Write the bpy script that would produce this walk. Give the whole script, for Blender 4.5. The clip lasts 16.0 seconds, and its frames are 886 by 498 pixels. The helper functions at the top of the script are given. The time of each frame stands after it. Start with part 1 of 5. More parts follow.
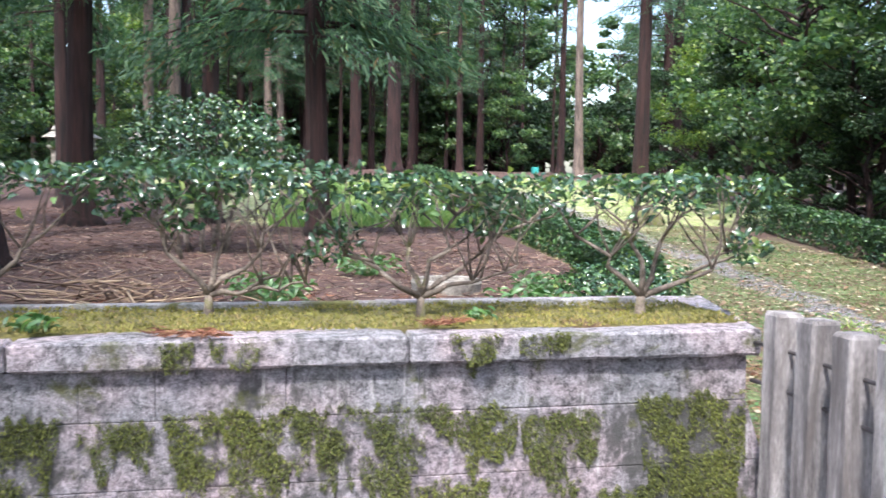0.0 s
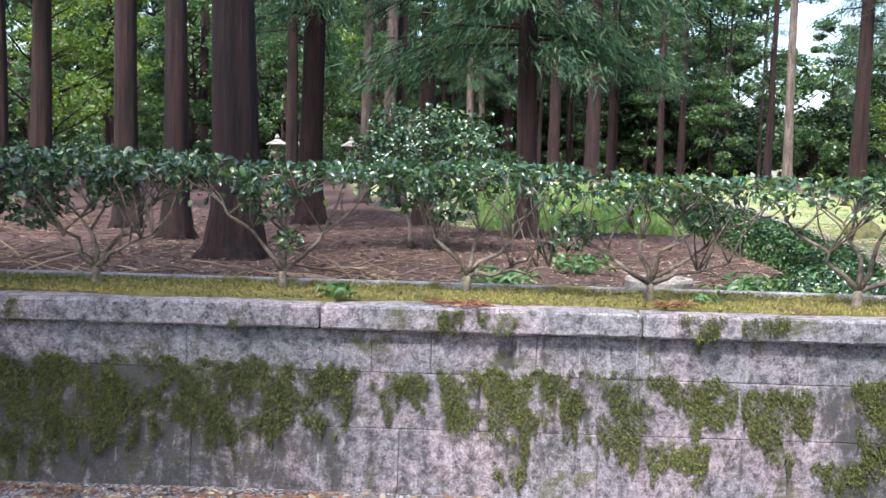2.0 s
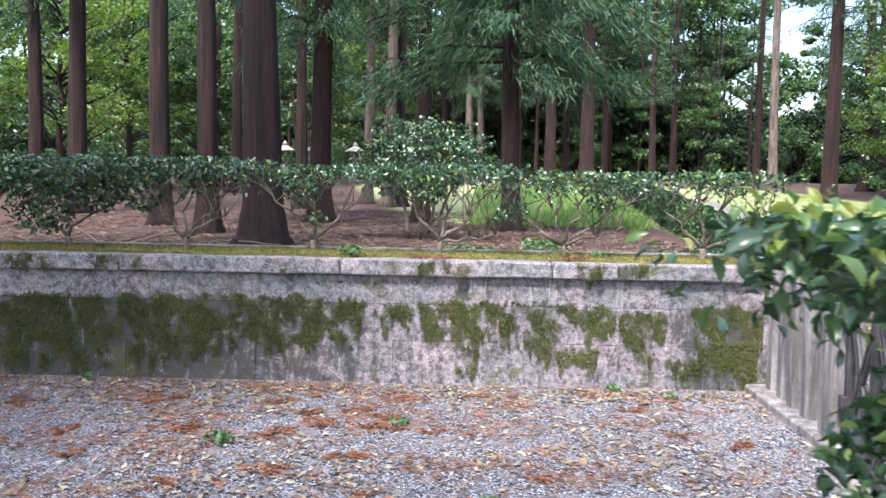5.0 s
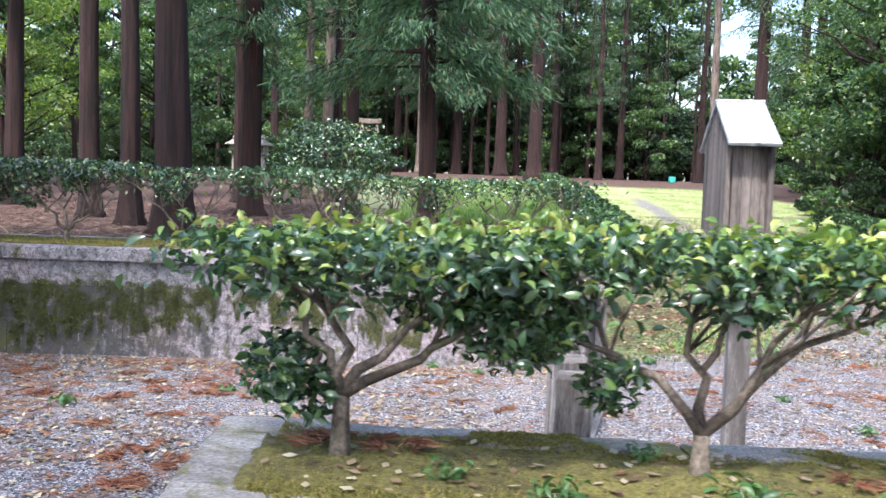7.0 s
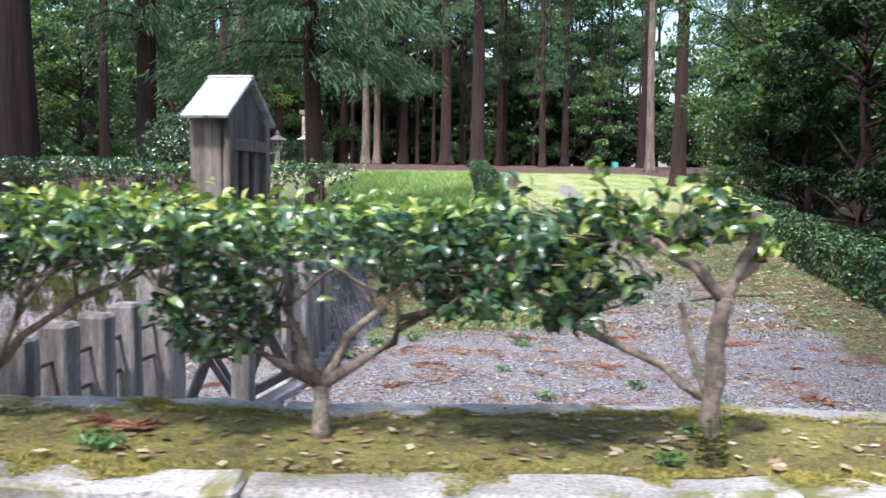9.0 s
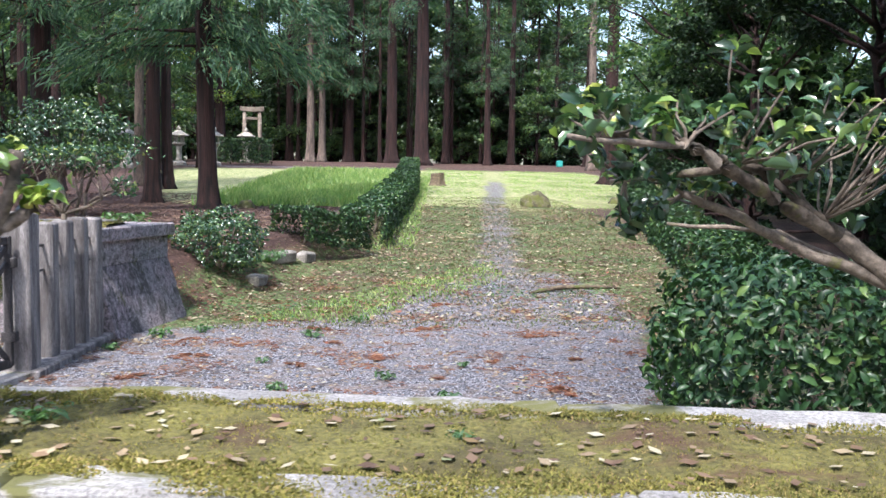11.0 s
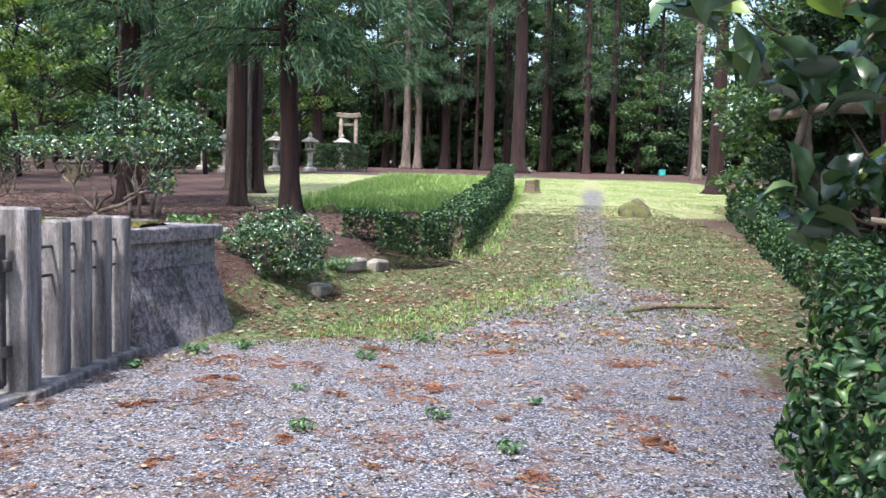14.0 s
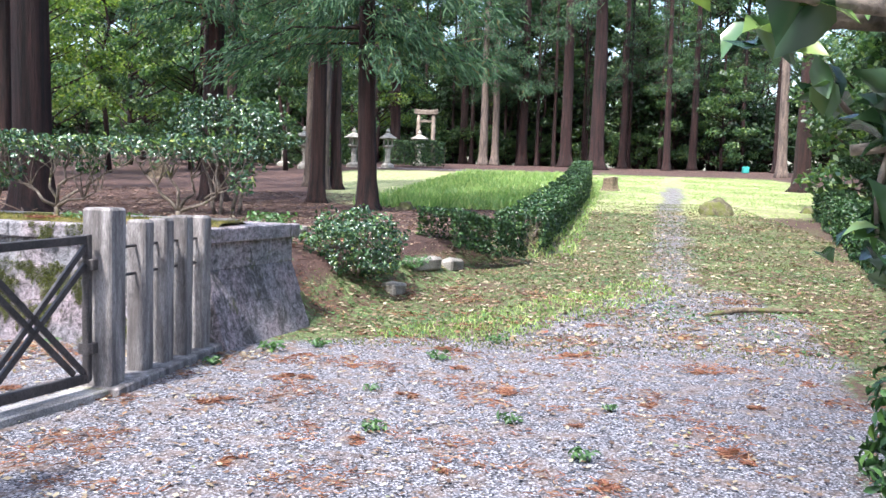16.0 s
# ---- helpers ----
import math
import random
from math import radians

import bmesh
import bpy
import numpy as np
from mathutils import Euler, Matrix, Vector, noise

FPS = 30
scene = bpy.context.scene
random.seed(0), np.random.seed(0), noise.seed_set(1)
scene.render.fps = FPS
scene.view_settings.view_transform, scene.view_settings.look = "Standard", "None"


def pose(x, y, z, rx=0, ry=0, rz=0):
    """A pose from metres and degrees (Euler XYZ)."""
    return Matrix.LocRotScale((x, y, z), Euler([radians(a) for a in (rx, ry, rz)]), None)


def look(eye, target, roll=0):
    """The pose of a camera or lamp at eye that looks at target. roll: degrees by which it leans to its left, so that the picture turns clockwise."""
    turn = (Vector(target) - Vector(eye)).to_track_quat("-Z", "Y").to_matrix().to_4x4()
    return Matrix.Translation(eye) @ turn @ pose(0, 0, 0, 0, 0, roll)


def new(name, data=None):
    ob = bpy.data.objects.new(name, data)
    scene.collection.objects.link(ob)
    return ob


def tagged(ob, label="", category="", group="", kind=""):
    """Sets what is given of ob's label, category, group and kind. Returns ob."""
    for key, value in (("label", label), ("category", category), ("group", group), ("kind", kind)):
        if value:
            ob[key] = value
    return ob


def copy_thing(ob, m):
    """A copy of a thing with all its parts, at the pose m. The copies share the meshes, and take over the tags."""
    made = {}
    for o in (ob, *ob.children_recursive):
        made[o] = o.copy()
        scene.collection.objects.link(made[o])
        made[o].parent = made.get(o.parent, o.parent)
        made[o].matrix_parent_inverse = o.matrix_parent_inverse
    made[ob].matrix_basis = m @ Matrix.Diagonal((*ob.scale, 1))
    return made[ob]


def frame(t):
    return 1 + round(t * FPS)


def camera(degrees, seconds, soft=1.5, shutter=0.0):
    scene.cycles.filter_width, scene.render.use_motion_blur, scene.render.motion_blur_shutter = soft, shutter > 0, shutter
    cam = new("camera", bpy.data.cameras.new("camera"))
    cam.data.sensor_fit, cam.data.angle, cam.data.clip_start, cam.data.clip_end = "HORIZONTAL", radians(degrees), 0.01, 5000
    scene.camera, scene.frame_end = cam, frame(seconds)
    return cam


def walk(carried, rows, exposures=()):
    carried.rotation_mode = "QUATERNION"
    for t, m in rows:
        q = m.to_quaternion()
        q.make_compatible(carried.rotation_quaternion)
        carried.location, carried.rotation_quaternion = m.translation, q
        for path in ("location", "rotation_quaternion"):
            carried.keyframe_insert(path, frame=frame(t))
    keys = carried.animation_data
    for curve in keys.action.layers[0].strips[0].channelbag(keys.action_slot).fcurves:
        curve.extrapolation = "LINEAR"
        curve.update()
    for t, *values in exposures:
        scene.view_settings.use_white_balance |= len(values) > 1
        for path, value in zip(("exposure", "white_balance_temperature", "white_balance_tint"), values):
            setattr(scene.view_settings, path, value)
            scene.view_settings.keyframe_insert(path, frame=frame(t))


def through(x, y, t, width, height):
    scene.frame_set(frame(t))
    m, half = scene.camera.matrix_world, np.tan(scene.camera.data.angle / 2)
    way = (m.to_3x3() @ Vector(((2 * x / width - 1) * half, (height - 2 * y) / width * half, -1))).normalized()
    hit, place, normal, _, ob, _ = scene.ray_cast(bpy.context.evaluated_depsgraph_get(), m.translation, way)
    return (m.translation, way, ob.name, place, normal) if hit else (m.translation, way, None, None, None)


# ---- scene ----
cam = camera(53.0, 16.0, shutter=0.25)
PATH = [
    (0, (0.83, 0.429, 1.579), (1.229, 2.384, 1.44), 0.8),
    (0.5, (0.716, 0.338, 1.527), (0.918, 2.325, 1.421), 1.1),
    (1, (0.565, 0.172, 1.524), (0.679, 2.166, 1.423), 1.2),
    (1.5, (0.509, -0.008, 1.51), (0.574, 1.988, 1.395), 1.4),
    (2, (0.507, -0.245, 1.523), (0.479, 1.751, 1.393), 1.6),
    (2.5, (0.381, -0.527, 1.491), (0.309, 1.468, 1.366), 1.6),
    (3, (0.363, -0.858, 1.427), (0.282, 1.138, 1.325), 1.7),
    (3.5, (0.364, -1.273, 1.412), (0.291, 0.724, 1.315), 1.9),
    (3.7, (0.377, -1.502, 1.413), (0.302, 0.494, 1.313), 1.9),
    (6, (1.227, -3.094, 1.455), (1.23, -1.098, 1.325), 1.0),
    (6.5, (1.501, -3.37, 1.465), (1.531, -1.375, 1.334), 1.8),
    (7, (1.818, -3.582, 1.534), (1.857, -1.587, 1.402), 1.9),
    (7.5, (2.16, -3.745, 1.553), (2.198, -1.75, 1.41), 1.4),
    (8, (2.679, -3.823, 1.537), (2.72, -1.829, 1.383), 0.9),
    (8.5, (3.251, -3.778, 1.494), (3.315, -1.786, 1.339), 0.8),
    (9, (3.782, -3.836, 1.497), (3.876, -1.844, 1.346), 0.6),
    (9.5, (4.291, -3.792, 1.441), (4.425, -1.803, 1.289), 0.5),
    (10, (4.754, -3.839, 1.438), (4.927, -1.852, 1.289), 0.7),
    (12.3, (5.664, -2.98, 1.303), (5.783, -0.99, 1.152), 1.8),
    (12.5, (5.629, -2.891, 1.304), (5.725, -0.899, 1.153), 1.7),
    (13, (5.618, -2.723, 1.308), (5.68, -0.729, 1.156), 1.5),
    (13.5, (5.637, -2.56, 1.292), (5.656, -0.565, 1.146), 1.5),
    (14, (5.649, -2.471, 1.302), (5.595, -0.476, 1.168), 1.5),
    (14.5, (5.664, -2.478, 1.334), (5.569, -0.485, 1.201), 1.6),
    (15, (5.683, -2.463, 1.328), (5.556, -0.472, 1.189), 1.6),
    (15.5, (5.676, -2.461, 1.34), (5.495, -0.474, 1.195), 1.7),
    (16, (5.665, -2.445, 1.343), (5.44, -0.463, 1.195), 1.7),
]
EXPOSURES = [(0, 1.85), (1, 1.72), (3, 1.65), (5.8, 1.85), (6.5, 1.9), (7.2, 1.75), (8, 1.6), (10, 1.5), (12.5, 1.48), (13.5, 1.48), (14.2, 1.56), (15, 1.85), (16, 1.88)]
walk(cam, [(t, look(eye, target, roll)) for t, eye, target, roll in PATH], [(t, stops, 6120, 12) for t, stops in EXPOSURES])

# ---------------------------------------------------------------- world and sun
SUN_ELEV, SUN_AZ = 58.0, 205.0          # degrees; azimuth clockwise from +y
world = bpy.data.worlds.new("sky_world")
scene.world = world
world.use_nodes = True
wn = world.node_tree
sky = wn.nodes.new("ShaderNodeTexSky")
sky.sky_type = "NISHITA"
sky.sun_disc = False
sky.sun_elevation = radians(SUN_ELEV)
sky.sun_rotation = radians(SUN_AZ)
sky.air_density, sky.dust_density = 1.2, 3.0
wn.nodes["Background"].inputs[1].default_value = 0.15
wn.links.new(sky.outputs[0], wn.nodes["Background"].inputs[0])
sun = new("sun", bpy.data.lights.new("sun", "SUN"))
sun.data.energy, sun.data.angle, sun.data.color = 2.6, radians(5.0), (1.0, 0.975, 0.935)
_az, _el = radians(SUN_AZ), radians(SUN_ELEV)
sun.matrix_world = look((math.sin(_az) * math.cos(_el) * 50, math.cos(_az) * math.cos(_el) * 50, math.sin(_el) * 50), (0, 0, 0))


# ---------------------------------------------------------------- materials
def nodes_of(name):
    m = bpy.data.materials.new(name)
    m.use_nodes = True
    return m, m.node_tree.nodes, m.node_tree.links, m.node_tree.nodes["Principled BSDF"]


def ramp(nt, links, fac, stops):
    r = nt.new("ShaderNodeValToRGB")
    e = r.color_ramp.elements
    while len(e) < len(stops):
        e.new(0.5)
    for el, (p, c) in zip(e, stops):
        el.position, el.color = p, (*c, 1)
    links.new(fac, r.inputs[0])
    return r.outputs[0]


def noise_tex(nt, links, vec, scale, detail=6, rough=0.6, dist=0.0):
    n = nt.new("ShaderNodeTexNoise")
    n.inputs["Scale"].default_value, n.inputs["Detail"].default_value = scale, detail
    n.inputs["Roughness"].default_value, n.inputs["Distortion"].default_value = rough, dist
    if vec is not None:
        links.new(vec, n.inputs["Vector"])
    return n.outputs[0]


def blend(nt, links, fac, a, b, kind="MIX"):
    x = nt.new("ShaderNodeMix")
    x.data_type, x.blend_type = "RGBA", kind
    if isinstance(fac, (int, float)):
        x.inputs[0].default_value = fac
    else:
        links.new(fac, x.inputs[0])
    for s, v in ((6, a), (7, b)):
        if isinstance(v, tuple):
            x.inputs[s].default_value = (*v, 1)
        else:
            links.new(v, x.inputs[s])
    return x.outputs[2]


def bump(nt, links, bsdf, height, dist, strength=1.0):
    b = nt.new("ShaderNodeBump")
    b.inputs["Distance"].default_value, b.inputs["Strength"].default_value = dist, strength
    links.new(height, b.inputs["Height"])
    links.new(b.outputs[0], bsdf.inputs["Normal"])


def coords(nt, links, scale=(1, 1, 1), world_space=True):
    if world_space:
        c = nt.new("ShaderNodeNewGeometry").outputs["Position"]
    else:
        c = nt.new("ShaderNodeTexCoord").outputs["Object"]
    m = nt.new("ShaderNodeMapping")
    m.inputs["Scale"].default_value = scale
    links.new(c, m.inputs[0])
    return m.outputs[0]


def rough_mat(name, dark, light, big=1.5, fine=30, rough=0.9, relief=0.004, spots=None, spot_scale=3.0, spot_lo=0.55, spot_hi=0.62, stretch=(1, 1, 1), island=0.0):
    """Two-scale noise surface: large tone changes, fine grain, optional patches of another colour."""
    m, nt, links, p = nodes_of(name)
    v = coords(nt, links, stretch)
    a = noise_tex(nt, links, v, big, 5, 0.6)
    f = noise_tex(nt, links, v, fine, 6, 0.7)
    c1 = ramp(nt, links, a, [(0.36, dark), (0.62, light)])
    g = ramp(nt, links, f, [(0.34, (0.45, 0.45, 0.45)), (0.64, (1.35, 1.35, 1.35))])
    col = blend(nt, links, 1.0, c1, g, "MULTIPLY")
    if spots:
        s = noise_tex(nt, links, v, spot_scale, 8, 0.65, 0.6)
        mask = ramp(nt, links, s, [(spot_lo, (0, 0, 0)), (spot_hi, (1, 1, 1))])
        col = blend(nt, links, mask, col, spots)
    if island:
        inf = nt.new("ShaderNodeObjectInfo")
        rr = ramp(nt, links, inf.outputs["Random"], [(0, (1 - island,) * 3), (1, (1 + island,) * 3)])
        col = blend(nt, links, 1.0, col, rr, "MULTIPLY")
    links.new(col, p.inputs["Base Color"])
    p.inputs["Roughness"].default_value = rough
    bump(nt, links, p, f, relief)
    return m


def leaf_mat(name, stops, rough=0.4, through=0.35, gloss=0.75):
    """Leaves: colour varies from leaf to leaf, light shines through in part."""
    m, nt, links, p = nodes_of(name)
    geo = nt.new("ShaderNodeNewGeometry")
    col = ramp(nt, links, geo.outputs["Random Per Island"], stops)
    big = noise_tex(nt, links, geo.outputs["Position"], 1.3, 3)
    tone = ramp(nt, links, big, [(0.3, (0.7, 0.72, 0.7)), (0.7, (1.2, 1.15, 1.0))])
    col = blend(nt, links, 1.0, col, tone, "MULTIPLY")
    links.new(col, p.inputs["Base Color"])
    p.inputs["Roughness"].default_value = rough
    p.inputs["Specular IOR Level"].default_value = gloss
    if through:
        t = nt.new("ShaderNodeBsdfTranslucent")
        c2 = blend(nt, links, 1.0, col, (1.15, 1.3, 0.7), "MULTIPLY")
        links.new(c2, t.inputs[0])
        x = nt.new("ShaderNodeMixShader")
        x.inputs[0].default_value = through
        links.new(p.outputs[0], x.inputs[1])
        links.new(t.outputs[0], x.inputs[2])
        links.new(x.outputs[0], nt["Material Output"].inputs[0])
    return m


M_CAMELLIA = leaf_mat("camellia_leaf", [(0.0, (0.022, 0.055, 0.03)), (0.5, (0.045, 0.10, 0.05)), (0.85, (0.08, 0.16, 0.065)), (0.96, (0.16, 0.25, 0.08)), (1.0, (0.28, 0.34, 0.1))], 0.26, 0.18, 1.0)
M_YOUNG = leaf_mat("young_camellia_leaf", [(0.0, (0.08, 0.17, 0.04)), (0.5, (0.2, 0.31, 0.07)), (0.9, (0.36, 0.42, 0.10)), (1.0, (0.5, 0.48, 0.14))], 0.32, 0.25)
M_HEDGE = leaf_mat("hedge_leaf", [(0.0, (0.015, 0.04, 0.016)), (0.6, (0.03, 0.075, 0.03)), (0.9, (0.06, 0.13, 0.04)), (1.0, (0.14, 0.22, 0.06))], 0.38, 0.12, 0.4)
M_CEDAR = leaf_mat("cedar_needle", [(0.0, (0.025, 0.065, 0.042)), (0.6, (0.06, 0.13, 0.08)), (0.93, (0.12, 0.21, 0.11)), (1.0, (0.17, 0.105, 0.055))], 0.6, 0.4, 0.35)
M_BROAD = leaf_mat("broad_leaf", [(0.0, (0.02, 0.055, 0.025)), (0.5, (0.055, 0.12, 0.05)), (0.85, (0.12, 0.2, 0.075)), (1.0, (0.24, 0.32, 0.11))], 0.4, 0.4)
# leaf colour taken down to near black to stand for deep shade
M_SHADED_LEAF = leaf_mat("shade_darkened_leaf", [(0.0, (0.008, 0.02, 0.01)), (0.7, (0.018, 0.042, 0.018)), (1.0, (0.05, 0.09, 0.03))], 0.5, 0.12, 0.25)
M_MAPLE = leaf_mat("maple_leaf", [(0.0, (0.06, 0.12, 0.025)), (0.6, (0.12, 0.2, 0.04)), (1.0, (0.26, 0.32, 0.06))], 0.5, 0.5)
M_GRASS = leaf_mat("grass_blade", [(0.0, (0.16, 0.3, 0.08)), (0.6, (0.3, 0.44, 0.15)), (1.0, (0.5, 0.55, 0.25))], 0.5, 0.4)
M_MOSS_TUFT = leaf_mat("moss_tuft", [(0.0, (0.09, 0.085, 0.02)), (0.4, (0.19, 0.185, 0.04)), (0.8, (0.31, 0.28, 0.07)), (1.0, (0.36, 0.25, 0.13))], 0.9, 0.2)
M_WALL_MOSS = leaf_mat("wall_moss", [(0.0, (0.045, 0.058, 0.011)), (0.6, (0.09, 0.105, 0.02)), (1.0, (0.17, 0.18, 0.035))], 0.95, 0.1)
M_WEED = leaf_mat("weed_leaf", [(0.0, (0.04, 0.11, 0.035)), (1.0, (0.11, 0.22, 0.07))], 0.45, 0.3)
M_FALLEN = leaf_mat("fallen_leaf", [(0.0, (0.09, 0.045, 0.025)), (0.4, (0.18, 0.11, 0.07)), (0.7, (0.3, 0.23, 0.15)), (0.86, (0.42, 0.37, 0.28)), (0.93, (0.52, 0.48, 0.38)), (0.96, (0.16, 0.2, 0.07)), (1.0, (0.3, 0.09, 0.05))], 0.7, 0.1)
M_SPRIG = leaf_mat("dead_cedar_needle", [(0.0, (0.11, 0.035, 0.02)), (0.6, (0.24, 0.085, 0.045)), (1.0, (0.36, 0.2, 0.12))], 0.8, 0.1)
M_SLOPE = leaf_mat("slope_moss", [(0.0, (0.06, 0.04, 0.028)), (0.25, (0.07, 0.085, 0.025)), (0.65, (0.12, 0.155, 0.045)), (0.92, (0.19, 0.23, 0.08)), (1.0, (0.34, 0.3, 0.2))], 0.9, 0.1)
M_LITTER = leaf_mat("needle_litter", [(0.0, (0.03, 0.017, 0.014)), (0.5, (0.085, 0.043, 0.033)), (0.85, (0.17, 0.095, 0.072)), (1.0, (0.38, 0.29, 0.23))], 0.85, 0.0)
M_TWIG = leaf_mat("dry_twig", [(0.0, (0.08, 0.045, 0.03)), (0.6, (0.2, 0.13, 0.09)), (1.0, (0.42, 0.32, 0.22))], 0.85, 0.0)

M_CEDAR_BARK = rough_mat("cedar_bark", (0.008, 0.004, 0.004), (0.047, 0.018, 0.015), 1.2, 5, 0.95, 0.07, (0.1, 0.05, 0.038), 1.6, 0.6, 0.85, (9, 9, 0.4))
M_PALE_BARK = rough_mat("pale_bark", (0.06, 0.045, 0.04), (0.2, 0.15, 0.12), 2.0, 12, 0.95, 0.02, (0.08, 0.06, 0.05), 2.0, 0.55, 0.7, (4, 4, 0.5))
M_SHRUB_BARK = rough_mat("shrub_bark", (0.06, 0.045, 0.036), (0.25, 0.2, 0.16), 6.0, 60, 0.9, 0.004, (0.13, 0.14, 0.03), 7, 0.6, 0.7)
M_POST = rough_mat("weathered_granite_post", (0.11, 0.097, 0.095), (0.34, 0.31, 0.30), 2.0, 40, 0.92, 0.006, (0.10, 0.085, 0.08), 1.6, 0.5, 0.7, (6, 6, 0.7), 0.15)
M_BOX_WOOD = rough_mat("weathered_wood", (0.06, 0.05, 0.045), (0.22, 0.18, 0.16), 2.0, 25, 0.85, 0.003, None, 3, 0, 0, (12, 12, 0.8), 0.15)
M_ROOF = rough_mat("zinc_roof", (0.3, 0.31, 0.32), (0.48, 0.49, 0.5), 4.0, 40, 0.42, 0.0005)
M_IRON = rough_mat("dark_iron", (0.025, 0.023, 0.024), (0.07, 0.06, 0.06), 6.0, 80, 0.55, 0.001)
M_LANTERN = rough_mat("pale_granite", (0.2, 0.185, 0.16), (0.42, 0.39, 0.34), 3.0, 60, 0.9, 0.003, (0.2, 0.2, 0.14), 4, 0.58, 0.7)
M_STUMP = rough_mat("old_stump", (0.07, 0.05, 0.035), (0.2, 0.15, 0.1), 5.0, 40, 0.95, 0.01, (0.1, 0.12, 0.03), 4, 0.55, 0.65)
M_ROCK = rough_mat("mossy_rock", (0.07, 0.06, 0.04), (0.18, 0.16, 0.1), 4.0, 40, 0.95, 0.01, (0.11, 0.12, 0.03), 4, 0.45, 0.6)
M_KERB = rough_mat("pale_kerb_granite", (0.2, 0.188, 0.185), (0.42, 0.4, 0.39), 2.5, 90, 0.9, 0.006, (0.15, 0.145, 0.05), 3.0, 0.51, 0.6, (1, 1, 1), 0.08)
M_GATEWAY = rough_mat("weathered_gateway_wood", (0.12, 0.092, 0.072), (0.26, 0.21, 0.165), 3.0, 40, 0.9, 0.003)
M_CLAY = rough_mat("old_concrete_ring", (0.16, 0.145, 0.125), (0.34, 0.31, 0.27), 5.0, 60, 0.9, 0.003)
M_TEAL = rough_mat("teal_plastic", (0.03, 0.28, 0.25), (0.05, 0.36, 0.32), 3.0, 30, 0.5, 0.0005)


def wall_material(name, stain_lo, tint, pale, darker=False):
    """Rough mottled granite with lichen blotches, dark stains and thin pale runs."""
    m, nt, links, p = nodes_of(name)
    v = coords(nt, links)
    vs = coords(nt, links, (5, 5, 0.8))
    a = noise_tex(nt, links, v, 1.7, 6, 0.6)
    f = noise_tex(nt, links, v, 95, 8, 0.8)
    mid = noise_tex(nt, links, v, 24, 10, 0.82, 0.3)
    blot = noise_tex(nt, links, v, 6.5, 9, 0.75, 0.5)
    col = ramp(nt, links, a, [(0.3, (0.27, 0.27, 0.285)), (0.46, (0.40, 0.38, 0.40)), (0.58, (0.50, 0.42, 0.44)), (0.74, (0.56, 0.54, 0.55))])
    g = ramp(nt, links, mid, [(0.40, (0.25, 0.25, 0.25)), (0.46, (0.75, 0.75, 0.75)), (0.53, (1.2, 1.19, 1.2)), (0.6, (1.6, 1.58, 1.58))])
    col = blend(nt, links, 1.0, col, g, "MULTIPLY")
    col = blend(nt, links, 1.0, col, tint, "MULTIPLY")
    g2 = ramp(nt, links, f, [(0.38, (0.5, 0.5, 0.5)), (0.6, (1.35, 1.35, 1.35))])
    col = blend(nt, links, 1.0, col, g2, "MULTIPLY")
    st = blend(nt, links, 0.45, blot, noise_tex(nt, links, vs, 1.5, 9, 0.75, 0.3))
    if darker:                                   # dark blotches widen over the west stretch and the east end
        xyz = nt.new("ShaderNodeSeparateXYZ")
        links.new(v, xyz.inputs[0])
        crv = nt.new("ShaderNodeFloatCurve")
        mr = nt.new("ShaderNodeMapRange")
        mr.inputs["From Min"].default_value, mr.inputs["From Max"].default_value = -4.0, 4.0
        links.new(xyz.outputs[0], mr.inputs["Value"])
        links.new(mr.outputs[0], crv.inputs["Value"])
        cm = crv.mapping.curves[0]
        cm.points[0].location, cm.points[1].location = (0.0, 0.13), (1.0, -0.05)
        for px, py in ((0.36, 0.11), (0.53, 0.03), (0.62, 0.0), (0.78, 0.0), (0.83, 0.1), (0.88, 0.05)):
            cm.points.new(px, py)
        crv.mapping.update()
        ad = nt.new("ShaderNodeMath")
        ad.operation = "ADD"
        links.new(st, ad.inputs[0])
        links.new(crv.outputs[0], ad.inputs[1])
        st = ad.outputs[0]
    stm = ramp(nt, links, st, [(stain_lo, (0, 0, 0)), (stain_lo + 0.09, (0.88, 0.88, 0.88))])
    col = blend(nt, links, stm, col, (0.05, 0.05, 0.046))
    run = noise_tex(nt, links, coords(nt, links, (16, 16, 0.9)), 1.4, 8, 0.75, 0.1)
    runm = ramp(nt, links, run, [(pale, (0, 0, 0)), (pale + 0.07, (0.75, 0.75, 0.75))])
    col = blend(nt, links, runm, col, (0.55, 0.53, 0.52))
    ms = noise_tex(nt, links, v, 3.1, 10, 0.72, 0.4)
    msm = ramp(nt, links, ms, [(0.57, (0, 0, 0)), (0.65, (0.85, 0.85, 0.85))])
    moss = ramp(nt, links, f, [(0.3, (0.035, 0.04, 0.012)), (0.7, (0.13, 0.135, 0.035))])
    col = blend(nt, links, msm, col, moss)
    inf = nt.new("ShaderNodeObjectInfo")
    rr = ramp(nt, links, inf.outputs["Random"], [(0, (0.88, 0.88, 0.9)), (1, (1.1, 1.08, 1.07))])
    col = blend(nt, links, 1.0, col, rr, "MULTIPLY")
    links.new(col, p.inputs["Base Color"])
    p.inputs["Roughness"].default_value = 0.93
    h = blend(nt, links, 0.35, mid, f)
    bump(nt, links, p, h, 0.02)
    return m


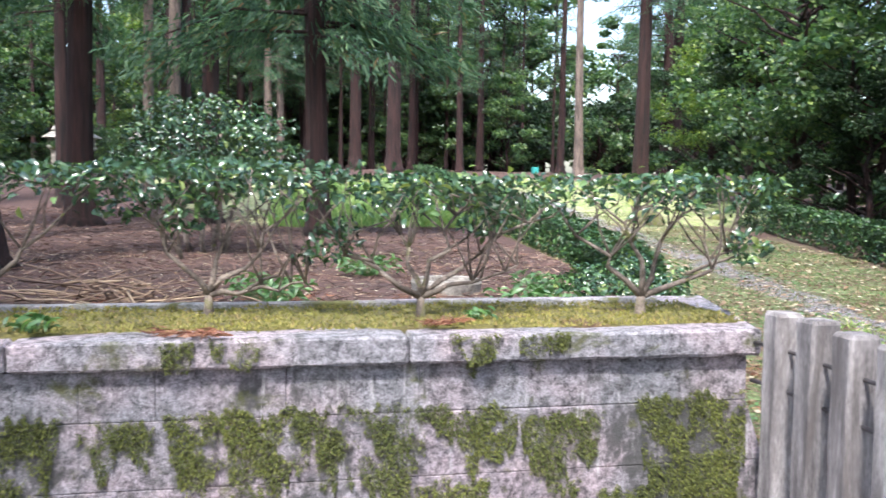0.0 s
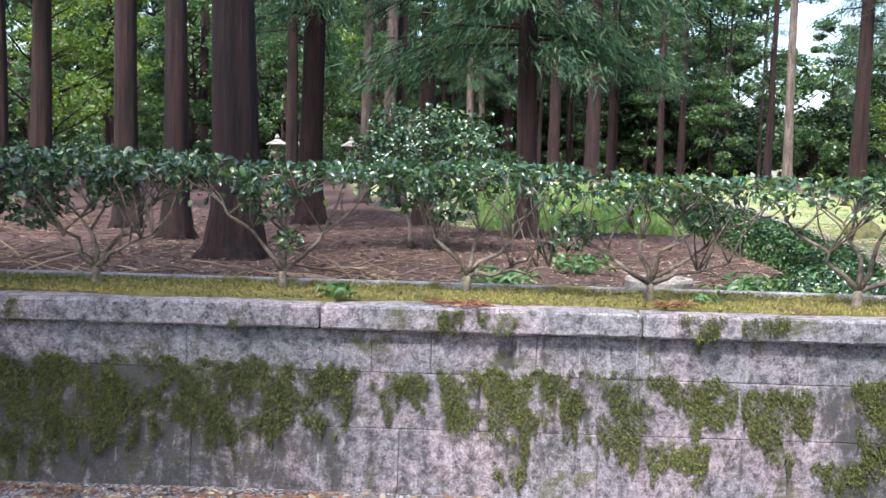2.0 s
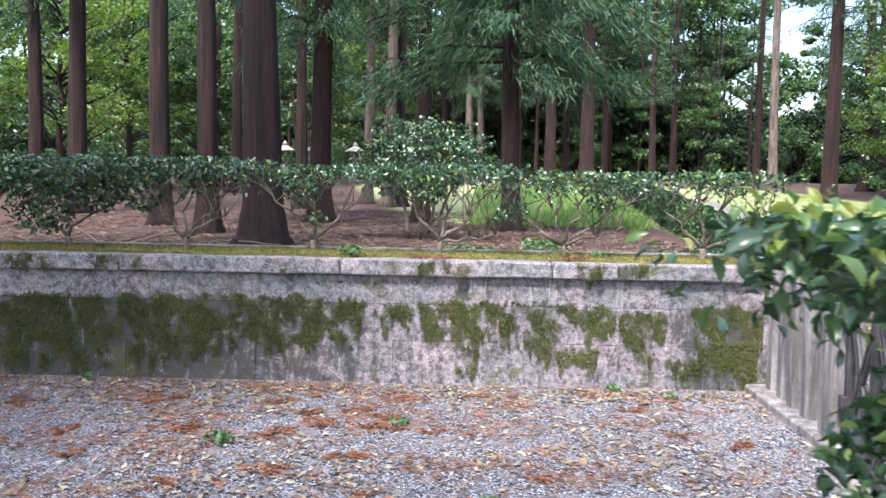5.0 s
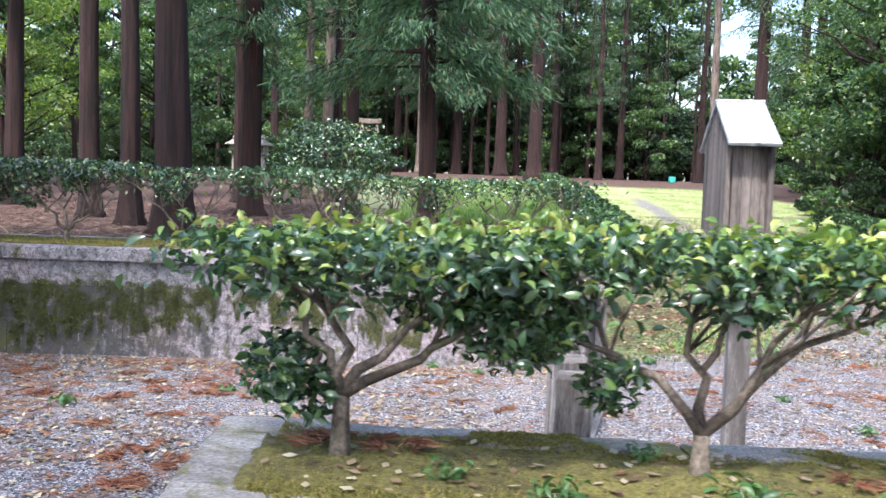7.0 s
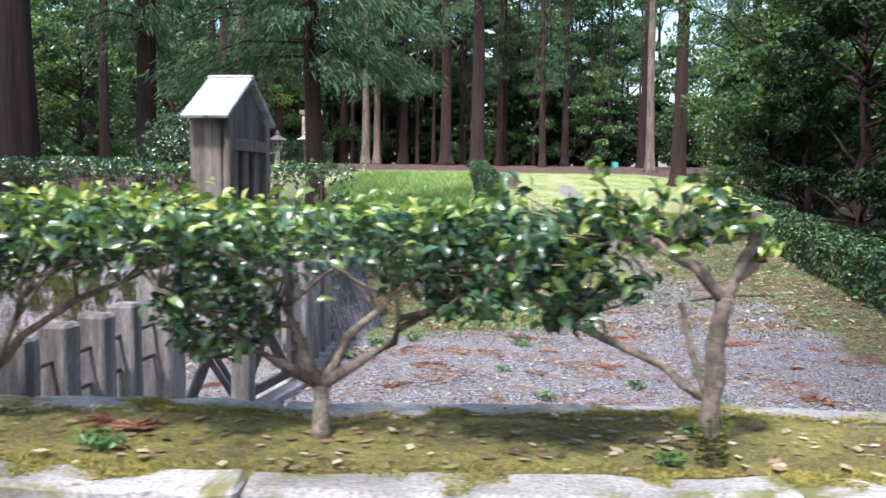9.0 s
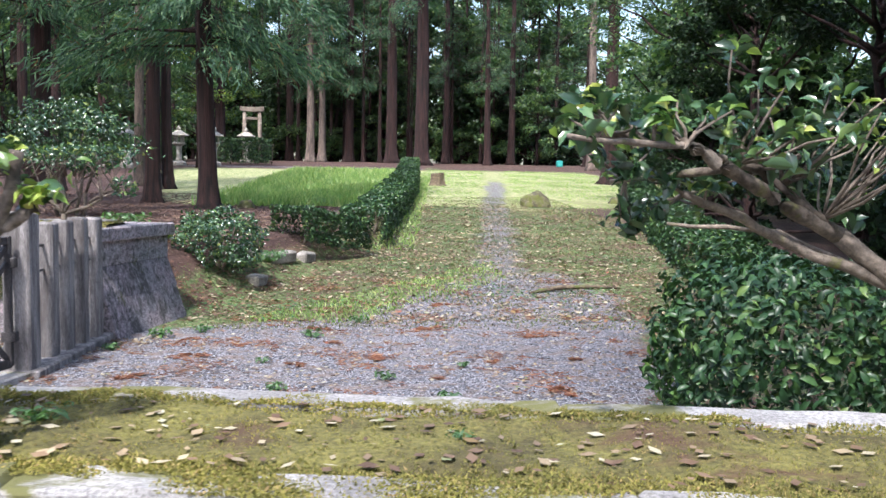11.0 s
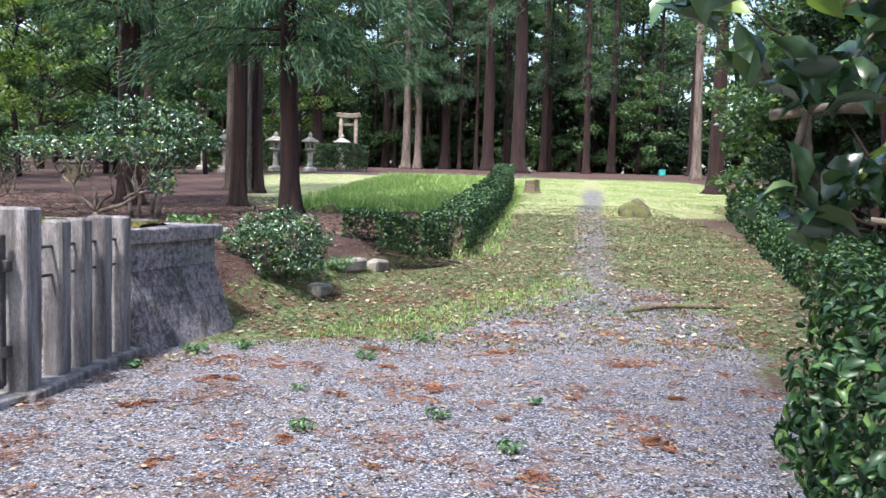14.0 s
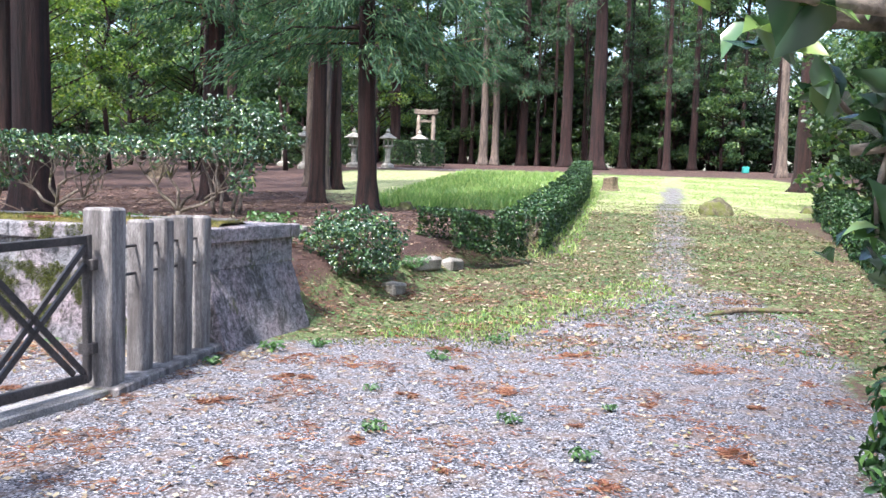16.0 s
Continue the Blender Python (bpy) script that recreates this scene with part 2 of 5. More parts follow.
M_WALL = wall_material("rough_granite", 0.52, (0.57, 0.585, 0.59), 0.60)
M_WALL_DARK = wall_material("darkened_rough_granite", 0.51, (0.6, 0.585, 0.595), 0.60, True)
M_CAP = wall_material("cap_granite", 0.535, (0.64, 0.645, 0.65), 0.66)


def ground_material():
    """Gravel, moss, needle litter and grass soil, mixed by the painted zones of the sheet."""
    m, nt, links, p = nodes_of("ground_mix")
    v = coords(nt, links)
    z = nt.new("ShaderNodeAttribute")
    z.attribute_name = "zone"
    sep = nt.new("ShaderNodeSeparateColor")
    links.new(z.outputs["Color"], sep.inputs[0])
    n1 = noise_tex(nt, links, v, 0.9, 6, 0.6)
    n2 = noise_tex(nt, links, v, 5.0, 7, 0.65)
    n3 = noise_tex(nt, links, v, 45, 6, 0.7)
    vor = nt.new("ShaderNodeTexVoronoi")
    vor.inputs["Scale"].default_value = 85
    links.new(v, vor.inputs["Vector"])
    bw = nt.new("ShaderNodeRGBToBW")
    links.new(vor.outputs["Color"], bw.inputs[0])
    gravel = ramp(nt, links, bw.outputs[0], [(0.2, (0.035, 0.034, 0.04)), (0.42, (0.14, 0.138, 0.165)), (0.62, (0.28, 0.275, 0.315)), (0.82, (0.58, 0.57, 0.6))])
    edge = ramp(nt, links, vor.outputs["Distance"], [(0.2, (1, 1, 1)), (0.65, (0.5, 0.5, 0.5))])
    gravel = blend(nt, links, 1.0, gravel, edge, "MULTIPLY")
    dirt = ramp(nt, links, n2, [(0.48, (0, 0, 0)), (0.68, (0.8, 0.8, 0.8))])
    gravel = blend(nt, links, dirt, gravel, (0.20, 0.14, 0.11))
    mossn = blend(nt, links, 0.55, blend(nt, links, 0.45, n2, n1), noise_tex(nt, links, v, 17, 7, 0.75))
    moss = ramp(nt, links, mossn, [(0.41, (0.06, 0.032, 0.024)), (0.465, (0.14, 0.075, 0.05)), (0.49, (0.07, 0.075, 0.026)), (0.525, (0.085, 0.14, 0.045)), (0.56, (0.16, 0.21, 0.075)), (0.61, (0.3, 0.25, 0.16))])
    g3 = ramp(nt, links, n3, [(0.3, (0.5, 0.5, 0.5)), (0.7, (1.35, 1.35, 1.35))])
    moss = blend(nt, links, 1.0, moss, g3, "MULTIPLY")
    litter = ramp(nt, links, n3, [(0.28, (0.018, 0.011, 0.01)), (0.5, (0.066, 0.036, 0.029)), (0.66, (0.13, 0.075, 0.06)), (0.8, (0.3, 0.22, 0.17))])
    lit2 = ramp(nt, links, n1, [(0.35, (0.7, 0.65, 0.65)), (0.65, (1.25, 1.15, 1.1))])
    litter = blend(nt, links, 1.0, litter, lit2, "MULTIPLY")
    grass = ramp(nt, links, n2, [(0.35, (0.13, 0.17, 0.05)), (0.48, (0.25, 0.28, 0.11)), (0.56, (0.36, 0.35, 0.18)), (0.68, (0.5, 0.46, 0.31))])
    grass = blend(nt, links, 1.0, grass, g3, "MULTIPLY")
    mixn = blend(nt, links, 0.4, n2, n3)

    def zone(ch):
        a = nt.new("ShaderNodeMath")
        a.operation = "ADD"
        links.new(sep.outputs[ch], a.inputs[0])
        links.new(mixn, a.inputs[1])
        return ramp(nt, links, a.outputs[0], [(0.86, (0, 0, 0)), (1.12, (1, 1, 1))])
    col = blend(nt, links, zone(1), moss, grass)
    col = blend(nt, links, zone(2), col, litter)
    col = blend(nt, links, zone(0), col, gravel)
    links.new(col, p.inputs["Base Color"])
    p.inputs["Roughness"].default_value = 0.95
    h = blend(nt, links, 0.5, n3, vor.outputs["Distance"])
    bump(nt, links, p, h, 0.015)
    return m


M_GROUND = ground_material()
M_BED = rough_mat("moss_bed", (0.09, 0.075, 0.025), (0.19, 0.17, 0.045), 4.0, 60, 0.95, 0.012, (0.10, 0.055, 0.03), 3.0, 0.55, 0.66)


# ---------------------------------------------------------------- mesh helpers
def mesh_of(name, verts, faces, material, smooth=False):
    me = bpy.data.meshes.new(name)
    me.from_pydata([tuple(v) for v in verts], [], faces)
    me.materials.append(material)
    if smooth:
        me.polygons.foreach_set("use_smooth", [True] * len(me.polygons))
    me.update()
    return me


def from_bm(name, bm, material, smooth=False):
    me = bpy.data.meshes.new(name)
    bm.to_mesh(me)
    bm.free()
    me.materials.append(material)
    if smooth:
        me.polygons.foreach_set("use_smooth", [True] * len(me.polygons))
    return me


def part(name, bm, material, parent, label="", smooth=False):
    me = from_bm(name, bm, material, smooth) if isinstance(bm, bmesh.types.BMesh) else bm
    ob = new(name, me)
    ob.parent = parent
    if label:
        ob["label"] = label
    return ob


def thing(name, x, y, z, rz=0, label="", category="", group="", kind=""):
    ob = new(name)
    ob.matrix_world = pose(x, y, z, 0, 0, rz)
    return tagged(ob, label, category, group, kind)


def block(bm, x0, x1, y0, y1, z0, z1, bevel=0.0, jitter=0.0, rng=None):
    """A box with worn edges, added to bm."""
    r = bmesh.ops.create_cube(bm, size=1)
    vs = r["verts"]
    for v in vs:
        v.co = Vector((x0 + (v.co.x + 0.5) * (x1 - x0), y0 + (v.co.y + 0.5) * (y1 - y0), z0 + (v.co.z + 0.5) * (z1 - z0)))
        if jitter and rng:
            v.co += Vector([rng.uniform(-jitter, jitter) for _ in range(3)])
    if bevel:
        es = list({e for v in vs for e in v.link_edges})
        bmesh.ops.bevel(bm, geom=es, offset=bevel, segments=1, affect="EDGES", profile=0.6)
    return bm


def boxed(*a, **k):
    return block(bmesh.new(), *a, **k)


def tube_data(points, radii, sides=7, closed=True):
    """Verts and faces of a tapered tube through points."""
    verts, faces = [], []
    pts = [Vector(p) for p in points]
    for i, p in enumerate(pts):
        d = (pts[min(i + 1, len(pts) - 1)] - pts[max(i - 1, 0)])
        d = d.normalized() if d.length > 1e-6 else Vector((0, 0, 1))
        up = Vector((1, 0, 0)) if abs(d.x) < 0.8 else Vector((0, 1, 0))
        u = d.cross(up).normalized()
        w = d.cross(u)
        for k in range(sides):
            a = 2 * math.pi * k / sides
            verts.append(p + (u * math.cos(a) + w * math.sin(a)) * radii[i])
    for i in range(len(pts) - 1):
        for k in range(sides):
            a, b = i * sides + k, i * sides + (k + 1) % sides
            faces.append((a, b, b + sides, a + sides))
    if closed:
        faces.append(tuple(range(sides - 1, -1, -1)))
        faces.append(tuple(range((len(pts) - 1) * sides, len(pts) * sides)))
    return verts, faces


def join_data(parts):
    verts, faces = [], []
    for v, f in parts:
        o = len(verts)
        verts += list(v)
        faces += [tuple(i + o for i in q) for q in f]
    return verts, faces


def leaf_cloud(name, centres, size, material, rng, up=0.5, out=None, fold=True, aspect=0.48, spread=0.35):
    """Many single leaves, each a folded pointed blade, as one mesh."""
    c = np.asarray(centres, float)
    n = len(c)
    nrm = rng.normal(size=(n, 3))
    nrm /= np.linalg.norm(nrm, axis=1)[:, None]
    nrm[:, 2] += up
    if out is not None:
        nrm += np.asarray(out) * 0.9
    nrm /= np.linalg.norm(nrm, axis=1)[:, None] + 1e-9
    t = rng.normal(size=(n, 3))
    t -= (t * nrm).sum(1)[:, None] * nrm
    t /= np.linalg.norm(t, axis=1)[:, None] + 1e-9
    b = np.cross(nrm, t)
    s = size * (1 + spread * rng.uniform(-1, 1, n))[:, None]
    L, W = s * 0.5, s * aspect * 0.5
    if fold:
        lift, droop = nrm * W * 0.5, nrm * L * 0.22
        lo, hi = c - t * L * 0.38, c + t * L * 0.28
        P = np.stack([c - t * L - droop, lo, hi, c + t * L - droop, lo + b * W * 0.8 + lift, hi + b * W * 0.86 + lift, lo - b * W * 0.8 + lift, hi - b * W * 0.86 + lift], 1)
        verts = P.reshape(-1, 3)
        o = np.arange(n)[:, None] * 8
        f = np.concatenate([o + [0, 1, 4], o + [1, 5, 4], o + [1, 2, 5], o + [2, 3, 5], o + [0, 6, 1], o + [1, 6, 7], o + [1, 7, 2], o + [2, 7, 3]], 1).reshape(-1, 3)
    else:
        P = np.stack([c - t * L, c + b * W, c + t * L, c - b * W], 1)
        verts = P.reshape(-1, 3)
        o = np.arange(n)[:, None] * 4
        f = (o + [0, 1, 2, 3]).reshape(-1, 4)
    me = bpy.data.meshes.new(name)
    k = f.shape[1]
    me.vertices.add(len(verts))
    me.vertices.foreach_set("co", verts.astype(np.float32).ravel())
    me.loops.add(f.size)
    me.loops.foreach_set("vertex_index", f.astype(np.int32).ravel())
    me.polygons.add(len(f))
    me.polygons.foreach_set("loop_start", np.arange(0, f.size, k, dtype=np.int32))
    me.update(calc_edges=True)
    if fold:
        me.polygons.foreach_set("use_smooth", [True] * len(f))
    me.materials.append(material)
    return me


def strand_cloud(name, base, tip, width, material, rng):
    """Thin blades from base to tip points (grass, needles, straw), as one mesh."""
    b, t = np.asarray(base, float), np.asarray(tip, float)
    d = t - b
    side = np.cross(d, rng.normal(size=d.shape))
    side /= np.linalg.norm(side, axis=1)[:, None] + 1e-9
    w = np.broadcast_to(np.asarray(width, float), (len(b),))[:, None]
    mid = b + d * 0.55 + rng.normal(size=d.shape) * np.linalg.norm(d, axis=1)[:, None] * 0.06
    P = np.stack([b - side * w, b + side * w, mid + side * w * 0.8, t, mid - side * w * 0.8], 1)
    verts = P.reshape(-1, 3)
    o = np.arange(len(b))[:, None] * 5
    f = np.concatenate([o + [0, 1, 2], o + [0, 2, 4], o + [4, 2, 3]], 1).reshape(-1, 3)
    me = bpy.data.meshes.new(name)
    me.vertices.add(len(verts))
    me.vertices.foreach_set("co", verts.astype(np.float32).ravel())
    me.loops.add(f.size)
    me.loops.foreach_set("vertex_index", f.astype(np.int32).ravel())
    me.polygons.add(len(f))
    me.polygons.foreach_set("loop_start", np.arange(0, f.size, 3, dtype=np.int32))
    me.update(calc_edges=True)
    me.materials.append(material)
    return me


# ---------------------------------------------------------------- terrain
def step(a, b, x):
    t = np.clip((x - a) / (b - a), 0, 1)
    return t * t * (3 - 2 * t)


def bank_edge(y):
    return np.where(y < 10.2, 2.7 + 0.36 * (y - 5.2), 4.5 + 0.1 * (y - 10.2))


def ground_z(x, y):
    x, y = np.asarray(x, float), np.asarray(y, float)
    base = 0.050 * np.clip(y - 5.5, 0, 55)
    bank = np.maximum(0.62 + 0.006 * (y - 5), base)
    e = bank_edge(y)
    w = (1 - step(e - 0.2, e + 0.9, x)) * step(4.5, 4.9, y)
    return base + (bank - base) * w


def gz(x, y):
    return float(ground_z(x, y))


def wiggle(x, y, s=1.0):
    return np.sin(x * 1.7 * s + y * 0.9 * s) * 0.5 + np.sin(x * 0.6 * s - y * 2.3 * s + 1.3) * 0.5


def zones(x, y):
    """Share of gravel, grass and litter at a place."""
    xs = [-60, 3.5, 5.15, 6.8, 7.2]
    edge_y = np.interp(x, xs, [4.7, 4.7, 5.4, 7.8, 9.5])
    grav = 1 - step(-0.35, 0.35, y - edge_y + 0.25 * wiggle(x, y, 2))
    right = np.interp(y, [-6, 2, 5, 7.5, 10], [7.4, 7.6, 8.2, 8.2, 7.7])
    grav = grav * (1 - step(-0.5, 0.6, x - right + 0.3 * wiggle(x, y, 1.5)))
    grav = np.where(y > 7, 0, grav)
    xc = 7.45 + (np.clip(y, 7, 60) - 10.3) * 0.135
    path = (1 - step(0.12, 0.85, np.abs(x - xc) + 0.16 * wiggle(x, y, 3) + 0.1 * wiggle(x + 3, y, 7))) * step(6.0, 7.0, y) * (1 - step(32, 40, y))
    tri = (1 - step(-0.4, 0.5, y - np.interp(x, [3.5, 5.15, 6.9, 8.2], [4.7, 5.4, 8.6, 8.6]))) * (1 - step(7.9, 8.5, x))
    grav = np.maximum(np.maximum(grav, path), np.where(y > 4.5, tri, 0))
    e = bank_edge(y)
    lit = (1 - step(e + 0.0, e + 0.8, x)) * step(4.6, 4.9, y)
    gr_left = step(18, 21, y + wiggle(x, y)) * step(-3.0, 1.0, x + 0.2 * (y - 25)) * (1 - step(42, 46, y))
    lit = lit * (1 - gr_left)
    gr_right = step(16, 29, y + 2.0 * wiggle(x, y, 0.6) + 1.2 * wiggle(x, y, 1.7)) * (1 - step(44, 47, y)) * (1 - step(16, 18, x))
    grass = np.maximum(gr_left, gr_right)
    strip = step(45, 46.5, y) * (1 - step(49, 50, y)) * step(-7, -5, x) * (1 - step(8, 10, x))
    grav = np.maximum(grav, strip)
    far = step(44, 47, y) * (1 - strip)
    lit = np.maximum(lit, np.maximum(far, step(8.8, 11.5, x + 0.6 * wiggle(x, y, 1.3)) * (1 - gr_right)) * 0.75)
    return np.maximum(np.where(y > 8.2, grav * 0.50, grav * 0.62), 0.0), grass * 0.7, lit * 0.7


def axis_steps(lo, near_lo, near_hi, hi, fine):
    a = list(np.arange(near_lo, near_hi, fine))
    s, v = fine, near_lo
    left = []
    while v > lo:
        s *= 1.18
        v -= s
        left.append(v)
    s, v = fine, near_hi
    right = []
    while v < hi:
        s *= 1.12
        right.append(v)
        v += s
    return np.array(left[::-1] + a + right + [hi])


gx = axis_steps(-400, -7, 11, 400, 0.14)
gy = axis_steps(-300, -5, 14, 600, 0.14)
X, Y = np.meshgrid(gx, gy)
Z = ground_z(X, Y)
lumps = 0.5 * np.sin(X * 3.1 + 1.7 * np.sin(Y * 2.2)) * np.sin(Y * 2.7 + X * 0.8)
Z = Z + lumps * 0.018 * step(4.9, 6.0, Y) + 0.006 * lumps
gr, gg, gl = zones(X, Y)
nxs, nys = len(gx), len(gy)
idx = np.arange(nxs * nys).reshape(nys, nxs)
faces = np.stack([idx[:-1, :-1], idx[:-1, 1:], idx[1:, 1:], idx[1:, :-1]], -1).reshape(-1, 4)
gm = mesh_of("ground", np.stack([X, Y, Z], -1).reshape(-1, 3), faces.tolist(), M_GROUND, True)
ca = gm.color_attributes.new("zone", "FLOAT_COLOR", "POINT")
ca.data.foreach_set("color", np.stack([gr, gg, gl, np.ones_like(gr)], -1).astype(np.float32).ravel())
tagged(new("ground", gm), "grey gravel lane, mossy slope and needle-covered forest floor", "ground", kind="structure")


# ---------------------------------------------------------------- the retaining walls
def end_x(y):
    return 3.06 + 0.28 * (y - 4.18)


def wall_stone(x0, x1, z0, z1, y_top, y_bot, depth, rng, last=False):
    """A stone of the battered face; its front leans by the batter."""
    bm = boxed(x0 + 0.0012, x1 - 0.0012, 0, depth, z0 + 0.001, z1 - 0.001, bevel=0.004)
    j = rng.uniform(-0.002, 0.002)
    for v in bm.verts:
        k = (v.co.z - z0) / (z1 - z0)
        if v.co.y < depth * 0.5:
            v.co.y += y_bot + (y_top - y_bot) * k + j
        else:
            v.co.y += y_top
        if last:
            if v.co.x > (x0 + x1) / 2:
                v.co.x += 0.28 * (v.co.y - 4.18) + 0.34 * (0.6 - v.co.z if v.co.z < 0.6 else 0)
    return bm


rng = random.Random(4)
wall_far = thing("wall_north", 0, 0, 0, 0, "damp grey granite retaining wall with moss and lichen", "wall", kind="structure")
core = boxed(-11.9, 3.0, 4.3, 5.35, -0.1, 0.84)
for v in core.verts:
    if v.co.x > 0:
        v.co.x += 0.28 * (v.co.y - 4.18)
part("wall_core", core, M_WALL_DARK, wall_far)
top_j = [-12, -10.8, -9.6, -8.3, -7.2, -6.1, -4.9, -3.8, -2.85, -1.9, -0.84, 0.10, 0.40, 0.93, 1.5, 2.38, 3.06]
mid_j = [-12, -11.2, -10.1, -9.1, -7.9, -6.9, -5.7, -4.6, -3.5, -2.4, -1.4, -0.35, 0.65, 1.75, 3.06]
low_j = [-12, -11.0, -9.7, -8.6, -7.4, -6.2, -5.0, -4.0, -2.9, -1.8, -0.8, 0.25, 1.25, 2.2, 3.06]
for js, z0, z1, yt, yb in ((top_j, 0.60, 0.815, 4.19, 4.19), (mid_j, 0.32, 0.60, 4.184, 4.162), (low_j, -0.08, 0.32, 4.162, 4.125)):
    for a, b in zip(js[:-1], js[1:]):
        last = b > 3.0
        part("stone", wall_stone(a, b, z0, z1, yt, yb, 1.2 if last else 0.2, rng, last), M_WALL_DARK if z0 < 0.5 else M_WALL, wall_far)
cap_j = [-12, -10.2, -8.4, -6.6, -4.9, -3.4, -1.85, -0.16, 1.45, 3.12]
for a, b in zip(cap_j[:-1], cap_j[1:]):
    last = b > 3.0
    bm = boxed(a + 0.003, b - 0.003, 4.14, 4.42 if not last else 5.42, 0.818, 0.94, bevel=0.012)
    bmesh.ops.subdivide_edges(bm, edges=[e for e in bm.edges if e.calc_length() > 0.4], cuts=12)
    for v in bm.verts:
        v.co += Vector((0, rng.uniform(-0.004, 0.004), rng.uniform(-0.003, 0.004)))
        if last and v.co.x > 2.6:
            v.co.x += (0.28 * (v.co.y - 4.18)) * min(1, (v.co.x - 2.6) / 0.4)
    part("cap_stone", bm, M_CAP, wall_far)
bm = boxed(-12, 3.0, 5.03, 5.08, 0.6, 0.978, bevel=0.008)
part("back_edging", bm, M_KERB, wall_far, "thin pale stone edging")


def near_front(x):
    return float(np.interp(x, [1.2, 3.6, 4.8, 9.0], [-0.78, -1.06, -1.11, -1.85]))


def near_back(x):
    return near_front(x) - 0.80


wall_near = thing("wall_south", 0, 0, 0, 0, "low stone wall with pale kerb round a moss bed", "wall", kind="structure")


def slanted(x0, x1, o0, o1, z0, z1, bevel=0.012, rough=0.006):
    """A stone that runs along the slanted bed; o0, o1 are offsets behind its front line."""
    bm = boxed(x0, x1, o0, o1, z0, z1, bevel=bevel)
    bmesh.ops.subdivide_edges(bm, edges=[e for e in bm.edges if e.calc_length() > 0.4], cuts=8)
    for v in bm.verts:
        v.co.y = near_front(v.co.x) - v.co.y + rng.uniform(-rough, rough)
        v.co.z += rng.uniform(-rough, rough)
    bmesh.ops.reverse_faces(bm, faces=bm.faces[:])
    return bm


part("wall_core", slanted(1.24, 9.0, 0.04, 0.78, -0.1, 0.68, 0.0, 0.0), M_WALL, wall_near)
kj = [1.2, 2.6, 3.42, 4.7, 5.9, 7.2, 8.1, 9.0]
for a, b in zip(kj[:-1], kj[1:]):
    part("kerb_stone", slanted(a + 0.003, b - 0.003, 0.0, 0.15, 0.66, 0.80), M_KERB, wall_near)
    part("kerb_stone", slanted(a + 0.003, b - 0.003, 0.68, 0.83, 0.66, 0.80), M_KERB, wall_near)
part("kerb_stone", slanted(1.2, 1.38, 0.152, 0.678, 0.66, 0.80), M_KERB, wall_near)


def bed_sheet(name, x0, x1, lo, hi, z, label, seed):
    """Lumpy moss between the edging stones."""
    r = random.Random(seed)
    nx, ny = int((x1 - x0) / 0.05), 16
    vs, fs = [], []
    for i in range(nx + 1):
        x = x0 + (x1 - x0) * i / nx
        a, b = lo(x), hi(x)
        for j in range(ny + 1):
            y = a + (b - a) * j / ny
            e = min(j, ny - j) / (ny / 2)
            h = 0.025 * min(1, e * 3) + 0.02 * noise.noise(Vector((x * 3, y * 3, seed))) + 0.012 * noise.noise(Vector((x * 14, y * 14, seed)))
            vs.append((x, y, z + h - (0.03 if e == 0 else 0)))
    for i in range(nx):
        for j in range(ny):
            k = i * (ny + 1) + j
            fs.append((k, k + ny + 1, k + ny + 2, k + 1))
    me = mesh_of(name, vs, fs, M_BED, True)
    return tagged(new(name, me), label, "moss", kind="structure")


bed_sheet("moss_bed", -11.9, 3.1, lambda x: 4.30 + 0.05 * math.sin(x * 2.1) + 0.03 * math.sin(x * 7), lambda x: 5.02, 0.935, "yellow-green moss bed on top of the wall", 1)
bed_sheet("moss_bed", 1.36, 8.9, lambda x: near_front(x) - 0.70, lambda x: near_front(x) - 0.11 - 0.03 * math.sin(x * 6), 0.775, "yellow-green moss bed with brown fallen bits inside the kerb", 2)

nr = np.random.default_rng(3)


def moss_tufts(name, n, fx, fy, fz, h, label):
    x = fx(n)
    y = fy(x, n)
    b = np.stack([x, y, fz(x, y)], 1)
    t = b + nr.normal(size=(n, 3)) * h * 0.8 + [0, 0, h]
    me = strand_cloud(name, b, t, h * 0.4, M_MOSS_TUFT, nr)
    tagged(new(name, me), label, "moss", kind="stuff")


def lump(x, y, seed, z):
    return np.array([z + 0.025 + 0.02 * noise.noise(Vector((a * 3, b * 3, seed))) + 0.012 * noise.noise(Vector((a * 14, b * 14, seed))) for a, b in zip(x, y)]) - 0.004


moss_tufts("moss_tufts", 24000, lambda n: nr.uniform(-3.2, 3.1, n), lambda x, n: nr.uniform(4.28, 5.0, n), lambda x, y: lump(x, y, 1, 0.935), 0.010, "short yellow-green moss shoots on the wall top")
moss_tufts("moss_tufts", 110000, lambda n: nr.uniform(1.4, 7.2, n), lambda x, n: np.array([near_front(a) for a in x]) - nr.uniform(0.13, 0.68, n), lambda x, y: lump(x, y, 2, 0.774), 0.0045, "short yellow-green moss shoots inside the kerb")


